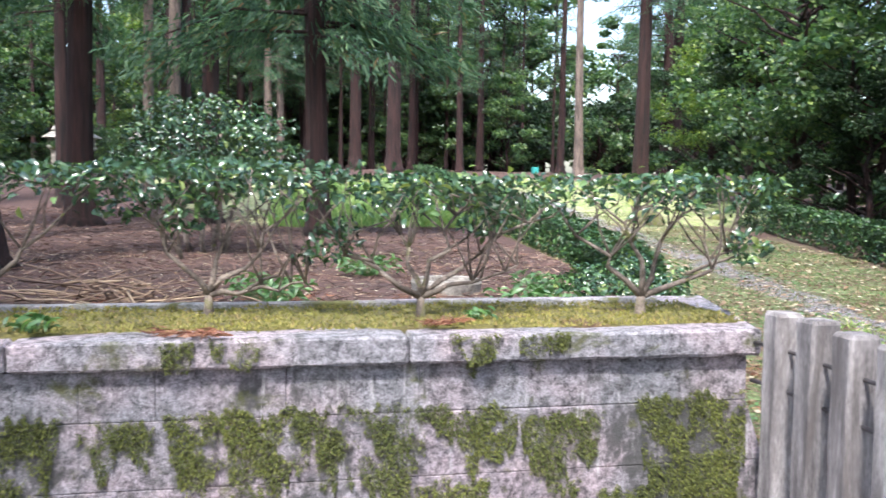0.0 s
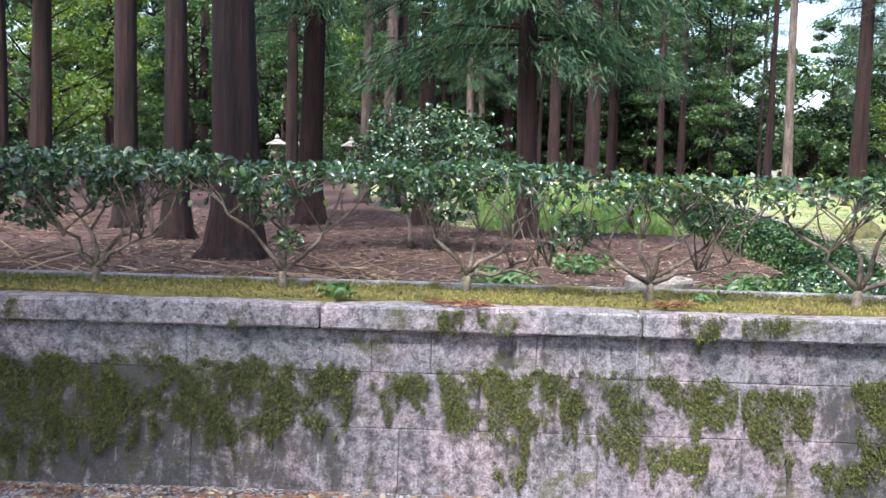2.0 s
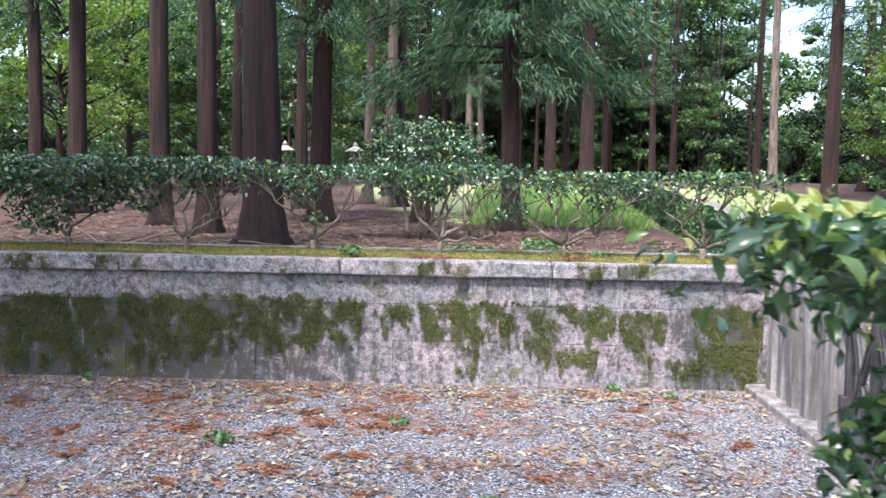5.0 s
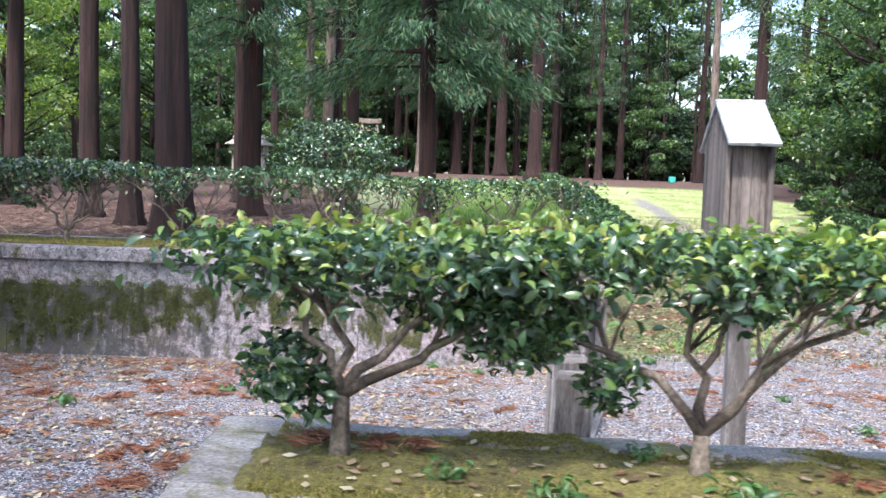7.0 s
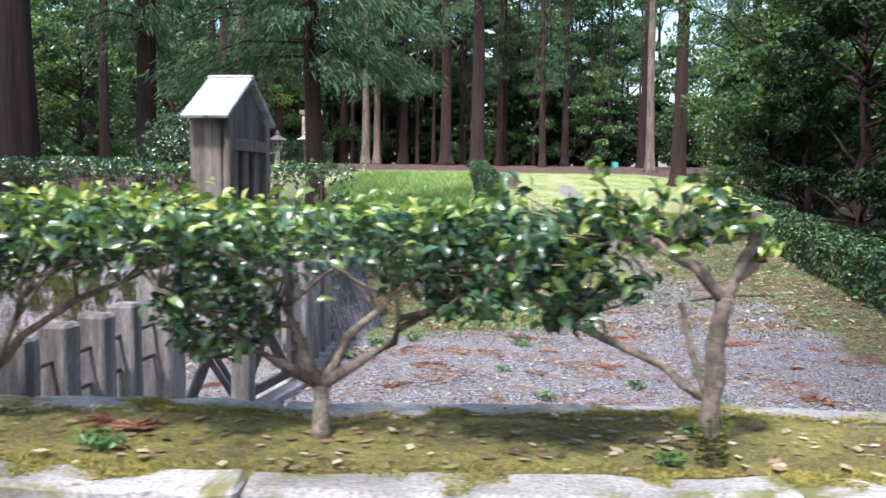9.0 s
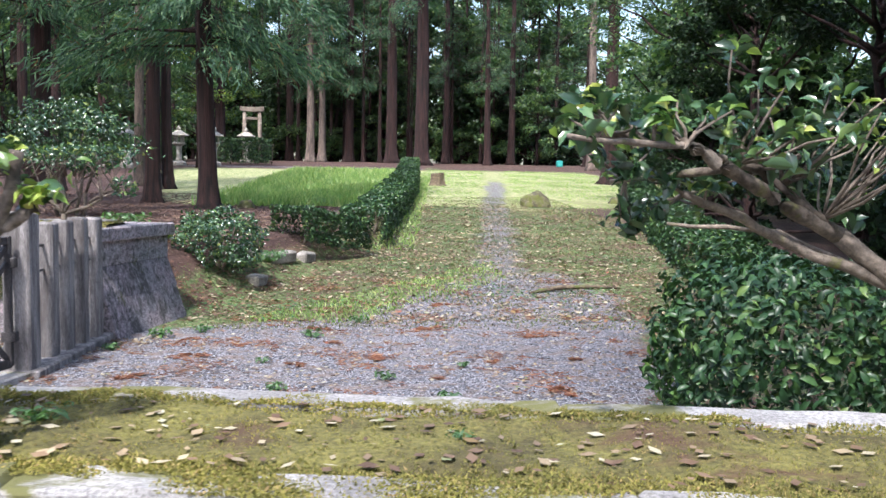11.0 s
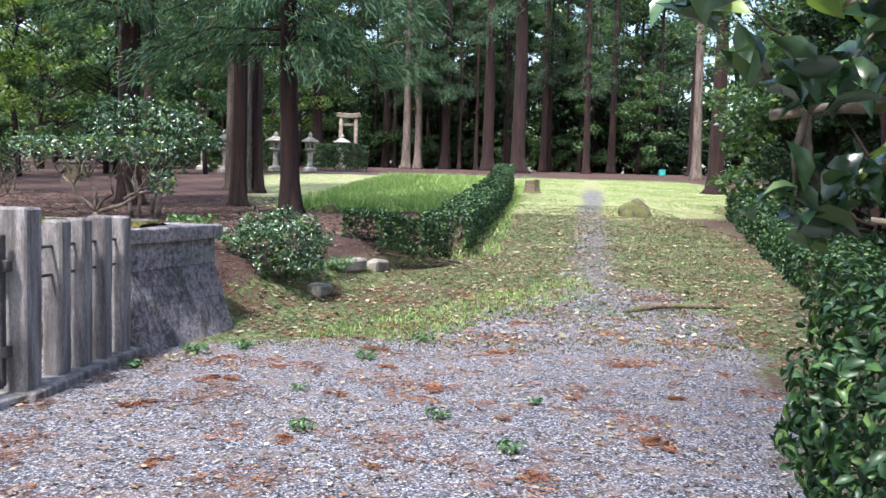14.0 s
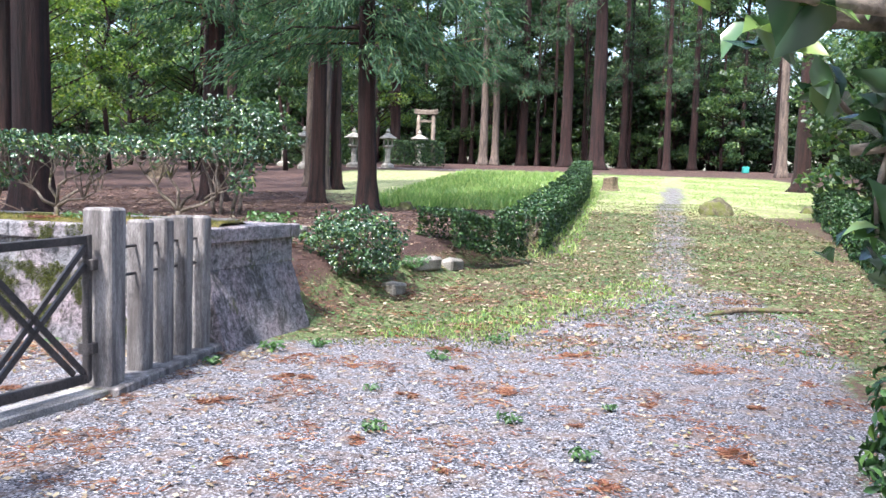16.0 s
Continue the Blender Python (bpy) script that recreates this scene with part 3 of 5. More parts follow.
def kerb_moss(n, seed):
    """Moss that creeps from the bed over the kerb stones in ragged tongues."""
    r = np.random.default_rng(seed)
    x = r.uniform(1.4, 7.4, n)
    o = np.where(r.random(n) < 0.5, r.uniform(0.0, 0.15, n), r.uniform(0.67, 0.83, n))
    edge = np.where(o < 0.4, o / 0.15, (0.83 - o) / 0.16)
    k = np.array([noise.noise(Vector((a * 2.1, b * 2, 4))) + 0.6 * noise.noise(Vector((a * 9, b * 9, 1))) for a, b in zip(x, o)]) + edge * 0.75 + r.normal(size=n) * 0.06 + 0.5 * ((o > 0.4) & (x > 3.9)) * step(3.9, 4.8, x) > 0.62
    x, o = x[k], o[k]
    b = np.stack([x, np.array([near_front(a) for a in x]) - o, np.full(len(x), 0.80)], 1)
    t = b + r.normal(size=b.shape) * 0.0035 + [0, 0, 0.002]
    tagged(new("kerb_moss", strand_cloud("kerb_moss", b, t, 0.0026, M_MOSS_TUFT, r)), "yellow-green moss creeping over the kerb stones", "moss", kind="stuff")


kerb_moss(190000, 12)


def wall_moss(patches, n, seed):
    """Hanging cushions of moss on the wall face: soft-edged patches broken up by noise."""
    r = np.random.default_rng(seed)
    x, z = r.uniform(-7, 3.05, n), r.uniform(0.02, 0.95, n)
    rag = np.array([0.8 + 0.5 * noise.noise(Vector((a * 4, 0, 1))) + 0.5 * noise.noise(Vector((a * 13, 2, 5))) + 0.3 * noise.noise(Vector((a * 37, 4, 9))) for a in x])
    top = np.array([0.05 * noise.noise(Vector((a * 9, 7, 3))) + 0.04 * noise.noise(Vector((a * 33, 1, 3))) for a in x])
    holes = np.array([noise.noise(Vector((a * 7, c * 6, 2))) + 0.6 * noise.noise(Vector((a * 22, c * 16, 6))) for a, c in zip(x, z)])
    k = np.zeros(n, bool)
    for cx, cz, w, h in patches:
        side = 1 - np.clip(np.abs((x - cx) / w) + 0.12 * top * 20, 0, 1.4) ** 7
        u = (cz + h * 0.8 + top - z) / (h * 1.8)
        k |= (u > 0) & (u < rag * side * 1.25) & (np.abs(x - cx) < w * 1.15)
    k &= holes + 0.35 * r.normal(size=n) * 0.5 > -0.17
    x, z = x[k], z[k]
    y = np.where(z > 0.81, 4.134, np.where(z > 0.6, 4.186, 4.125 + 0.057 * z / 0.6)) - 0.003
    b = np.stack([x, y, z], 1)
    d = r.normal(size=b.shape) * 0.006
    d[:, 1] = -np.abs(r.normal(size=len(b))) * 0.009 - 0.003
    d[:, 2] -= 0.006
    me = strand_cloud("wall_moss", b, b + d, 0.0026, M_WALL_MOSS, r)
    tagged(new("wall_moss", me), "dark olive moss hanging on the damp granite", "moss", kind="stuff")


wall_moss([(-5.5, 0.4, 1.2, 0.26), (-4.0, 0.36, 1.0, 0.3), (-2.9, 0.38, 0.8, 0.3), (-2.0, 0.42, 0.6, 0.27), (-1.35, 0.44, 0.5, 0.26), (-0.75, 0.47, 0.45, 0.22), (-0.25, 0.5, 0.3, 0.16), (0.24, 0.52, 0.15, 0.1), (0.74, 0.47, 0.31, 0.2), (1.29, 0.49, 0.26, 0.18),
           (1.74, 0.51, 0.2, 0.13), (2.16, 0.44, 0.2, 0.16), (2.8, 0.4, 0.3, 0.3), (1.65, 0.2, 0.17, 0.12), (2.5, 0.16, 0.2, 0.08), (0.8, 0.22, 0.1, 0.12), (0.49, 0.88, 0.07, 0.08), (0.71, 0.89, 0.1, 0.07), (1.73, 0.89, 0.13, 0.08), (2.05, 0.91, 0.12, 0.05), (-0.56, 0.9, 0.07, 0.06),
           (-1.9, 0.9, 0.2, 0.07), (-2.6, 0.9, 0.3, 0.07)], 420000, 5)


# ---------------------------------------------------------------- gate, fence posts, box on a post
def stone_post(x, y, z0, h, w, rz, name="fence_post", label="weathered square granite fence post"):
    ob = thing(name, x, y, z0, rz, label, "post", "stone fence posts by the gate")
    bm = boxed(-w / 2, w / 2, -w / 2, w / 2, 0, h, bevel=0.012)
    bmesh.ops.subdivide_edges(bm, edges=[e for e in bm.edges if e.calc_length() > h * 0.5], cuts=8)
    for v in bm.verts:
        v.co.x += rng.uniform(-0.003, 0.003)
        v.co.y += rng.uniform(-0.003, 0.003)
        if v.co.z > h - 0.02 and abs(v.co.x) < w * 0.48 and abs(v.co.y) < w * 0.48:
            v.co.z += 0.004
    part("shaft", bm, M_POST, ob)
    return ob


FAR_POSTS = [(3.10, 3.96), (3.075, 3.675), (3.05, 3.40), (3.03, 3.12)]
NEAR_POSTS = [(2.475, 0.41), (2.44, 0.12), (2.395, -0.19), (2.355, -0.50)]
for x, y in FAR_POSTS:
    stone_post(x, y, 0.03, 1.02 + rng.uniform(-0.01, 0.01), 0.13, -3 + rng.uniform(-2, 2))
for x, y in NEAR_POSTS:
    stone_post(x, y, 0.03, 0.87 + rng.uniform(-0.01, 0.01), 0.125, -8 + rng.uniform(-2, 2))
GATE_A, GATE_B = Vector((3.01, 2.68, 0)), Vector((2.54, 0.80, 0))
stone_post(GATE_A.x, GATE_A.y, 0.02, 1.11, 0.185, -2, "gate_post", "tall square granite gate post with iron hinges")
stone_post(GATE_B.x, GATE_B.y, 0.02, 1.02, 0.19, -8, "gate_post", "tall square granite gate post with iron hinges")


def bar(a, b, w, d=None):
    """A flat iron bar from a to b as bmesh."""
    a, b = Vector(a), Vector(b)
    L = (b - a).length
    d = d or w
    bm = boxed(-w / 2, w / 2, -d / 2, d / 2, 0, L, bevel=min(w, d) * 0.12)
    q = (b - a).to_track_quat("Z", "Y").to_matrix().to_4x4()
    bmesh.ops.transform(bm, matrix=Matrix.Translation(a) @ q, verts=bm.verts)
    return bm


def rod(a, b, r, sides=8):
    v, f = tube_data([a, b], [r, r], sides)
    return v, f


for row, nm in ((FAR_POSTS + [(GATE_A.x, GATE_A.y), (3.07, 4.16)], "far"), (NEAR_POSTS + [(GATE_B.x, GATE_B.y)], "near")):
    ys = sorted(row, key=lambda p: p[1])
    for z in ((0.88, 0.70) if nm == "far" else (0.76, 0.6)):
        v, f = tube_data([(x, y, z) for x, y in ys], [0.010] * len(ys), 8)
        tagged(new("fence_rail", mesh_of("fence_rail", v, f, M_IRON, True)), "dark iron rail through the stone posts", "rail", "iron rails of the stone fence")
    sill = thing("fence_sill", 0, 0, 0, 0, "low granite sill under the stone fence posts", "sill", kind="structure")
    (xa, ya), (xb, yb) = ys[0], ys[-1]
    bm = bar((xa, ya - 0.12, 0.01), (xb, yb + (0.1 if nm == "near" else 0.0), 0.01), 0.30, 0.09)
    part("sill_stone", bm, M_POST, sill)

gate = thing("gate_sill", 0, 0, 0, 0, "pale stone threshold under the closed gate", "sill", kind="structure")
part("sill_stone", bar(GATE_A + Vector((0, -0.1, 0.01)), GATE_B + Vector((0, 0.1, 0.01)), 0.2, 0.08), M_KERB, gate)


def gate_leaf(p, q, label):
    """An iron-framed leaf with two crossing double braces."""
    ob = thing("gate_leaf", p.x, p.y, 0, 0, label, "gate", "leaves of the closed gate")
    d = q - p
    lo, hi = 0.12, 0.95

    def at(u, z):
        return Vector((d.x * u, d.y * u, z))
    part("top_bar", bar(at(0, hi), at(1, hi - 0.02), 0.035, 0.05), M_IRON, ob)
    part("bottom_bar", bar(at(0, lo), at(1, lo), 0.035, 0.06), M_IRON, ob)
    part("hinge_stile", bar(at(0.01, lo - 0.02), at(0.01, hi + 0.03), 0.045, 0.045), M_IRON, ob)
    part("meeting_stile", bar(at(0.985, lo - 0.02), at(0.985, hi), 0.04, 0.04), M_IRON, ob)
    for s in (0.0, 0.09):
        part("brace", bar(at(0.03, hi - 0.04 - s * 1.2), at(0.97 - s, lo + 0.04), 0.022, 0.035), M_IRON, ob)
        part("brace", bar(at(0.05 + s, lo + 0.04), at(0.96, hi - 0.06 - s), 0.022, 0.035), M_IRON, ob)
    for z in (0.3, 0.8):
        part("hinge", boxed(-0.05, 0.05, -0.03, 0.03, z - 0.035, z + 0.035, bevel=0.006), M_IRON, ob)


mid = (GATE_A + GATE_B) / 2
gate_leaf(GATE_A + Vector((-0.02, -0.16, 0)), mid + Vector((0, 0.01, 0)), "dark iron gate leaf with crossed braces, closed")
gate_leaf(GATE_B + Vector((0.02, 0.15, 0)), mid - Vector((0, 0.01, 0)), "dark iron gate leaf with crossed braces, closed")


def card_box(x, y, rz):
    ob = thing("card_box", x, y, 0, rz, "weathered wooden box with a metal gable roof on a post", "box")
    part("post", boxed(0.012, 0.097, -0.043, 0.043, 0, 1.40, bevel=0.006), M_POST, ob, "square grey post")
    a, b, z0, ze, zr = 0.066, 0.25, 1.385, 1.765, 1.915
    part("floor_board", boxed(-a - 0.01, a + 0.01, -b - 0.01, b + 0.01, z0, z0 + 0.018, bevel=0.003), M_BOX_WOOD, ob)

    def gable(xc, gaps, nm):
        n = 7
        for i in range(n):
            y0, y1 = -b + 2 * b * i / n, -b + 2 * b * (i + 1) / n
            h = [ze - 0.012 + (zr - ze) * (1 - abs(t) / (b + 0.07)) for t in (y0, y1)]
            lo = z0 + 0.018
            if gaps and i in (2, 4):
                lo = ze - 0.12
            bm = boxed(xc - 0.009, xc + 0.009, y0 + 0.0015, y1 - 0.0015, lo, 2.0)
            for v in bm.verts:
                if v.co.z > 1.9:
                    v.co.z = h[0] if v.co.y < (y0 + y1) / 2 else h[1]
            part("plank", bm, M_BOX_WOOD, ob)
    gable(-a, False, "back")
    gable(a, True, "front")
    part("front_lintel", boxed(a + 0.010, a + 0.028, -b, b, ze - 0.15, ze - 0.10, bevel=0.003), M_BOX_WOOD, ob)
    for s in (-1, 1):
        part("corner_board", boxed(a + 0.010, a + 0.03, s * b - 0.03, s * b + 0.03, z0, ze - 0.02, bevel=0.003), M_BOX_WOOD, ob)
        for i in range(3):
            x0 = -a + 0.012 + (2 * a - 0.024) * i / 3
            part("plank", boxed(x0 + 0.001, x0 + (2 * a - 0.024) / 3 - 0.001, s * b - 0.009, s * b + 0.009, z0 + 0.018, ze - 0.005), M_BOX_WOOD, ob)
        bm = boxed(-0.084, 0.105, 0, 0.375, 0, 0.016, bevel=0.003)
        tilt = math.atan2(zr - ze + 0.04, 0.34)
        m = Matrix.Translation((0, 0, zr)) @ Matrix.Rotation(-tilt, 4, "X")
        if s < 0:
            m = Matrix.Diagonal((1, -1, 1, 1)) @ m
        bmesh.ops.transform(bm, matrix=m, verts=bm.verts)
        if s < 0:
            bmesh.ops.reverse_faces(bm, faces=bm.faces[:])
        part("roof_panel", bm, M_ROOF, ob, "pale metal roof panel")
    part("ridge_cap", boxed(-0.087, 0.108, -0.02, 0.02, zr + 0.006, zr + 0.02, bevel=0.004), M_ROOF, ob)
    return ob


card_box(3.05, 0.0, -8)


# ---------------------------------------------------------------- shrubs and hedges
def bend(p, q, r, k=5, sag=0.06):
    """Points of a crooked limb from p to q."""
    p, q = Vector(p), Vector(q)
    out = []
    for i in range(k + 1):
        u = i / k
        w = math.sin(u * math.pi) * (q - p).length * sag
        out.append(p.lerp(q, u) + Vector((r.uniform(-1, 1), r.uniform(-1, 1), r.uniform(-0.5, 0.5))) * w)
    return out


def camellia(x, y, z, seed, limbs, top, thick=0.3, ry=0.32, n=1500, leaf=0.066, label="", trunk_r=0.03, trunk_h=0.09, lean=(0, 0), hang=(), young=0, spread=1.0):
    """A clipped camellia: short trunk, crooked limbs to the given ends, flat-topped crown of single leaves."""
    r = random.Random(seed)
    nn = np.random.default_rng(seed)
    ob = thing("camellia_shrub", x, y, z, 0, label or "clipped camellia shrub with crooked bare limbs and glossy leaves", "shrub", "clipped camellias on the moss beds")
    fork = Vector((lean[0], lean[1], trunk_h))
    v, f = tube_data([Vector((0, 0, -0.04)), Vector((0, 0, 0.02)), fork * 0.5, fork], [trunk_r * 1.25, trunk_r * 1.05, trunk_r * 0.9, trunk_r * 0.85], 9)
    part("trunk", mesh_of("trunk", v, f, M_SHRUB_BARK, True), None, ob)
    pts, outs = [], []
    per = n // max(1, len(limbs))
    for ex, ey, ez in limbs:
        end = Vector((ex, ey, ez))
        path = bend(fork, end, r, 6, 0.10)
        rad = [trunk_r * (0.74 - 0.56 * (i / 6) ** 0.7) for i in range(7)]
        data = [tube_data(path, rad, 7)]
        tips = []
        for k in range(9):
            s = path[r.choice((3, 4, 5, 6))]
            e = Vector((s.x + r.uniform(-0.3, 0.3) * spread, s.y + r.uniform(-ry, ry) * 0.8, min(top - 0.02, max(s.z + r.uniform(0.0, 0.28), top - thick * r.random()))))
            data.append(tube_data(bend(s, e, r, 3, 0.1), [trunk_r * 0.26, trunk_r * 0.2, trunk_r * 0.15, trunk_r * 0.08], 5))
            tips.append(e)
        vv, ff = join_data(data)
        part("limb", mesh_of("limb", vv, ff, M_SHRUB_BARK, True), None, ob)
        t = np.array([tuple(q) for q in tips])
        c = t[nn.integers(0, len(t), per)] + nn.normal(size=(per, 3)) * [0.13, ry * 0.36, 0.055]
        pts.append(c)
    for hx, hy, hz, hr, hn in hang:
        q = nn.normal(size=(hn, 3))
        q = q / np.linalg.norm(q, axis=1)[:, None] * (nn.uniform(0.3, 1, hn) ** 0.5)[:, None] * hr
        pts.append(q * [1, 0.9, 0.8] + [hx, hy, hz])
        s = min((Vector(l) for l in limbs), key=lambda l: (l - Vector((hx, hy, hz))).length)
        vv, ff = tube_data(bend(fork.lerp(s, 0.4), (hx, hy, hz), r, 4, 0.1), [trunk_r * 0.4, trunk_r * 0.35, trunk_r * 0.3, trunk_r * 0.2, trunk_r * 0.12], 6)
        part("limb", mesh_of("limb", vv, ff, M_SHRUB_BARK, True), None, ob)
    c = np.concatenate(pts)
    over = c[:, 2] > top
    c[over, 2] = top - np.abs(nn.normal(size=over.sum())) * 0.025 + 0.012
    part("foliage", leaf_cloud("foliage", c, leaf, M_CAMELLIA, nn, up=0.75), None, ob)
    if young:
        q = c[c[:, 2] > top - 0.10]
        q = q[nn.integers(0, len(q), young)] + nn.normal(size=(young, 3)) * [0.03, 0.03, 0.02] + [0, 0, 0.02]
        part("young_foliage", leaf_cloud("young_foliage", q, leaf * 0.9, M_YOUNG, nn, up=1.0), None, ob, "pale yellow-green young leaves")
    return ob


FAR_TOP = 0.70
camellia(2.68, 4.55, 0.96, 11, [(-0.42, 0.05, 0.52), (-0.1, -0.05, 0.6), (0.3, 0.1, 0.58), (0.58, -0.05, 0.36)], FAR_TOP - 0.02, 0.10, 0.24, 620, 0.056, trunk_r=0.026, hang=[(0.55, -0.05, 0.33, 0.13, 80)], label="pale-limbed sparse camellia at the wall end", young=60)
camellia(1.58, 4.62, 0.96, 12, [(-0.5, 0.0, 0.42), (-0.12, 0.1, 0.55), (0.2, -0.1, 0.56), (0.62, 0.1, 0.5), (0.45, -0.1, 0.25)], FAR_TOP - 0.035, 0.11, 0.24, 720, 0.056, trunk_r=0.024, hang=[(-0.42, 0, 0.36, 0.14, 90), (0.3, 0, 0.46, 0.13, 80)], young=50)
camellia(0.58, 4.78, 0.96, 13, [(-0.3, 0.0, 0.52), (0.05, 0.05, 0.57), (0.42, 0.0, 0.52), (0.45, -0.1, 0.16)], FAR_TOP + 0.02, 0.13, 0.26, 800, 0.056, trunk_r=0.024, hang=[(-0.12, 0, 0.5, 0.16, 140), (-0.4, 0, 0.54, 0.14, 110), (0.44, -0.05, 0.28, 0.06, 16)])
camellia(-0.46, 4.72, 0.96, 14, [(-0.4, 0.0, 0.52), (0.05, 0.05, 0.55), (0.45, 0.0, 0.52)], FAR_TOP - 0.01, 0.13, 0.26, 800, 0.054, trunk_r=0.024, hang=[(-0.1, 0, 0.48, 0.16, 150), (0.05, -0.05, 0.27, 0.09, 40)])
camellia(-1.5, 4.68, 0.96, 15, [(-0.45, 0.0, 0.5), (-0.1, 0.05, 0.58), (0.4, 0.0, 0.54), (0.35, -0.1, 0.28)], FAR_TOP + 0.03, 0.16, 0.28, 1150, 0.056, trunk_r=0.026, hang=[(-0.35, 0, 0.46, 0.22, 260), (0.1, 0, 0.52, 0.14, 110)])
camellia(-2.45, 4.62, 0.96, 16, [(-0.4, 0.0, 0.45), (0.0, 0.05, 0.55), (0.45, 0.0, 0.5)], FAR_TOP + 0.02, 0.24, 0.3, 1700, 0.056, trunk_r=0.026, hang=[(-0.2, 0, 0.32, 0.3, 600), (0.25, 0, 0.44, 0.2, 280)], label="dense dark clipped camellia hanging low over the moss")
camellia(-3.45, 4.65, 0.96, 17, [(-0.45, 0.0, 0.45), (0.0, 0.05, 0.55), (0.45, 0.0, 0.45)], FAR_TOP, 0.26, 0.3, 1900, 0.056, trunk_r=0.026, hang=[(0.0, 0, 0.35, 0.3, 600)], label="dense dark clipped camellia hanging low over the moss")
for k, x in enumerate((-4.5, -5.5, -6.6, -7.7, -8.8, -9.9)):
    camellia(x, 4.65, 0.96, 30 + k, [(-0.5, 0.0, 0.45), (0.0, 0.05, 0.5), (0.5, 0.0, 0.45)], FAR_TOP, 0.24, 0.3, 1100, 0.062)

NB = 0.80
camellia(1.60, -1.18, NB, 21, [(-0.16, 0.05, 0.50), (-0.02, -0.05, 0.52), (0.35, 0.05, 0.52), (0.6, 0.0, 0.5)], 0.60, 0.13, 0.28, 2700, 0.045, trunk_r=0.028, trunk_h=0.17, hang=[(-0.16, 0.0, 0.24, 0.13, 300), (0.5, 0.05, 0.42, 0.2, 600), (-0.1, -0.05, 0.18, 0.1, 120), (0.25, 0.05, 0.45, 0.15, 260)], label="clipped camellia with pale young top leaves on a pale trunk", young=1000, spread=0.5)
camellia(2.567, -1.27, NB, 22, [(-0.42, 0.05, 0.5), (0.0, 0.05, 0.53), (0.3, -0.05, 0.52), (0.55, 0.05, 0.52)], 0.62, 0.10, 0.28, 2200, 0.045, trunk_r=0.026, trunk_h=0.11, hang=[(-0.5, 0.05, 0.40, 0.2, 520), (-0.25, 0.0, 0.24, 0.1, 120), (0.1, 0, 0.48, 0.13, 220)], young=900)
camellia(3.566, -1.43, NB, 23, [(-0.55, 0.0, 0.53), (-0.15, 0.05, 0.54), (0.25, 0.0, 0.53), (0.5, 0.05, 0.5)], 0.60, 0.11, 0.28, 2300, 0.045, trunk_r=0.025, trunk_h=0.14, hang=[(-0.28, 0.0, 0.34, 0.17, 420), (0.4, 0.05, 0.42, 0.15, 260)], young=900)


def open_camellia(x, y, z, seed, limbs, clumps, leaf, label, mossy=None):
    """A sparse camellia built limb by limb: each limb is (radius at foot, radius at tip, points); leaves sit in small clumps on twigs."""
    r = random.Random(seed)
    nn = np.random.default_rng(seed)
    ob = thing("camellia_shrub", x, y, z, 0, label, "shrub", "clipped camellias on the moss beds")
    joints = []
    for k, (r0, r1, pts) in enumerate(limbs):
        fine = []
        for p, q in zip(pts[:-1], pts[1:]):
            fine += bend(p, q, r, 4, 0.035)[:-1]
        fine.append(Vector(pts[-1]))
        n = len(fine)
        rad = [(r0 + (r1 - r0) * i / (n - 1)) * (1 + 0.10 * math.sin(i * 2.3 + k)) for i in range(n)]
        v, f = tube_data(fine, rad, 10)
        part("trunk" if k == 0 else "limb", mesh_of("limb", v, f, M_SHRUB_BARK, True), None, ob)
        joints += fine
    if mossy:
        b, t = [], []
        for _ in range(900):
            a, h = r.uniform(0, 6.283), r.uniform(0.0, mossy[1]) * r.uniform(0.4, 1)
            p = Vector((math.cos(a) * mossy[0], math.sin(a) * mossy[0], h))
            b.append(tuple(p))
            t.append(tuple(p + Vector((math.cos(a) * 0.01 + r.gauss(0, 0.005), math.sin(a) * 0.01 + r.gauss(0, 0.005), r.gauss(0.004, 0.004)))))
        tagged(part("trunk_moss", strand_cloud("trunk_moss", b, t, 0.003, M_WALL_MOSS, nn), None, ob, "green moss round the foot of the trunk"), kind="stuff")
    data, old, fresh = [], [], []
    for cx, cy, cz, cr, n, young in clumps:
        c = Vector((cx, cy, cz))
        s = min(joints, key=lambda j: (j - c).length)
        for k in range(max(3, n // 9)):
            e = c + Vector((r.gauss(0, 0.55), r.gauss(0, 0.55), r.gauss(0, 0.35))) * cr
            data.append(tube_data(bend(s, e, r, 3, 0.08), [0.0045, 0.004, 0.003, 0.002], 5))
            for _ in range(9):
                p = e + Vector((r.gauss(0, 0.32), r.gauss(0, 0.32), r.gauss(0, 0.22))) * max(cr * 0.5, leaf)
                (fresh if r.random() < young else old).append(tuple(p))
    v, f = join_data(data)
    tagged(part("twigwork", mesh_of("twigwork", v, f, M_SHRUB_BARK, True), None, ob), kind="stuff")
    part("foliage", leaf_cloud("foliage", old, leaf, M_CAMELLIA, nn, up=0.9, aspect=0.52), None, ob)
    if fresh:
        part("young_foliage", leaf_cloud("young_foliage", fresh, leaf * 0.9, M_YOUNG, nn, up=1.0, aspect=0.5), None, ob, "pale yellow-green young leaves")
    return ob


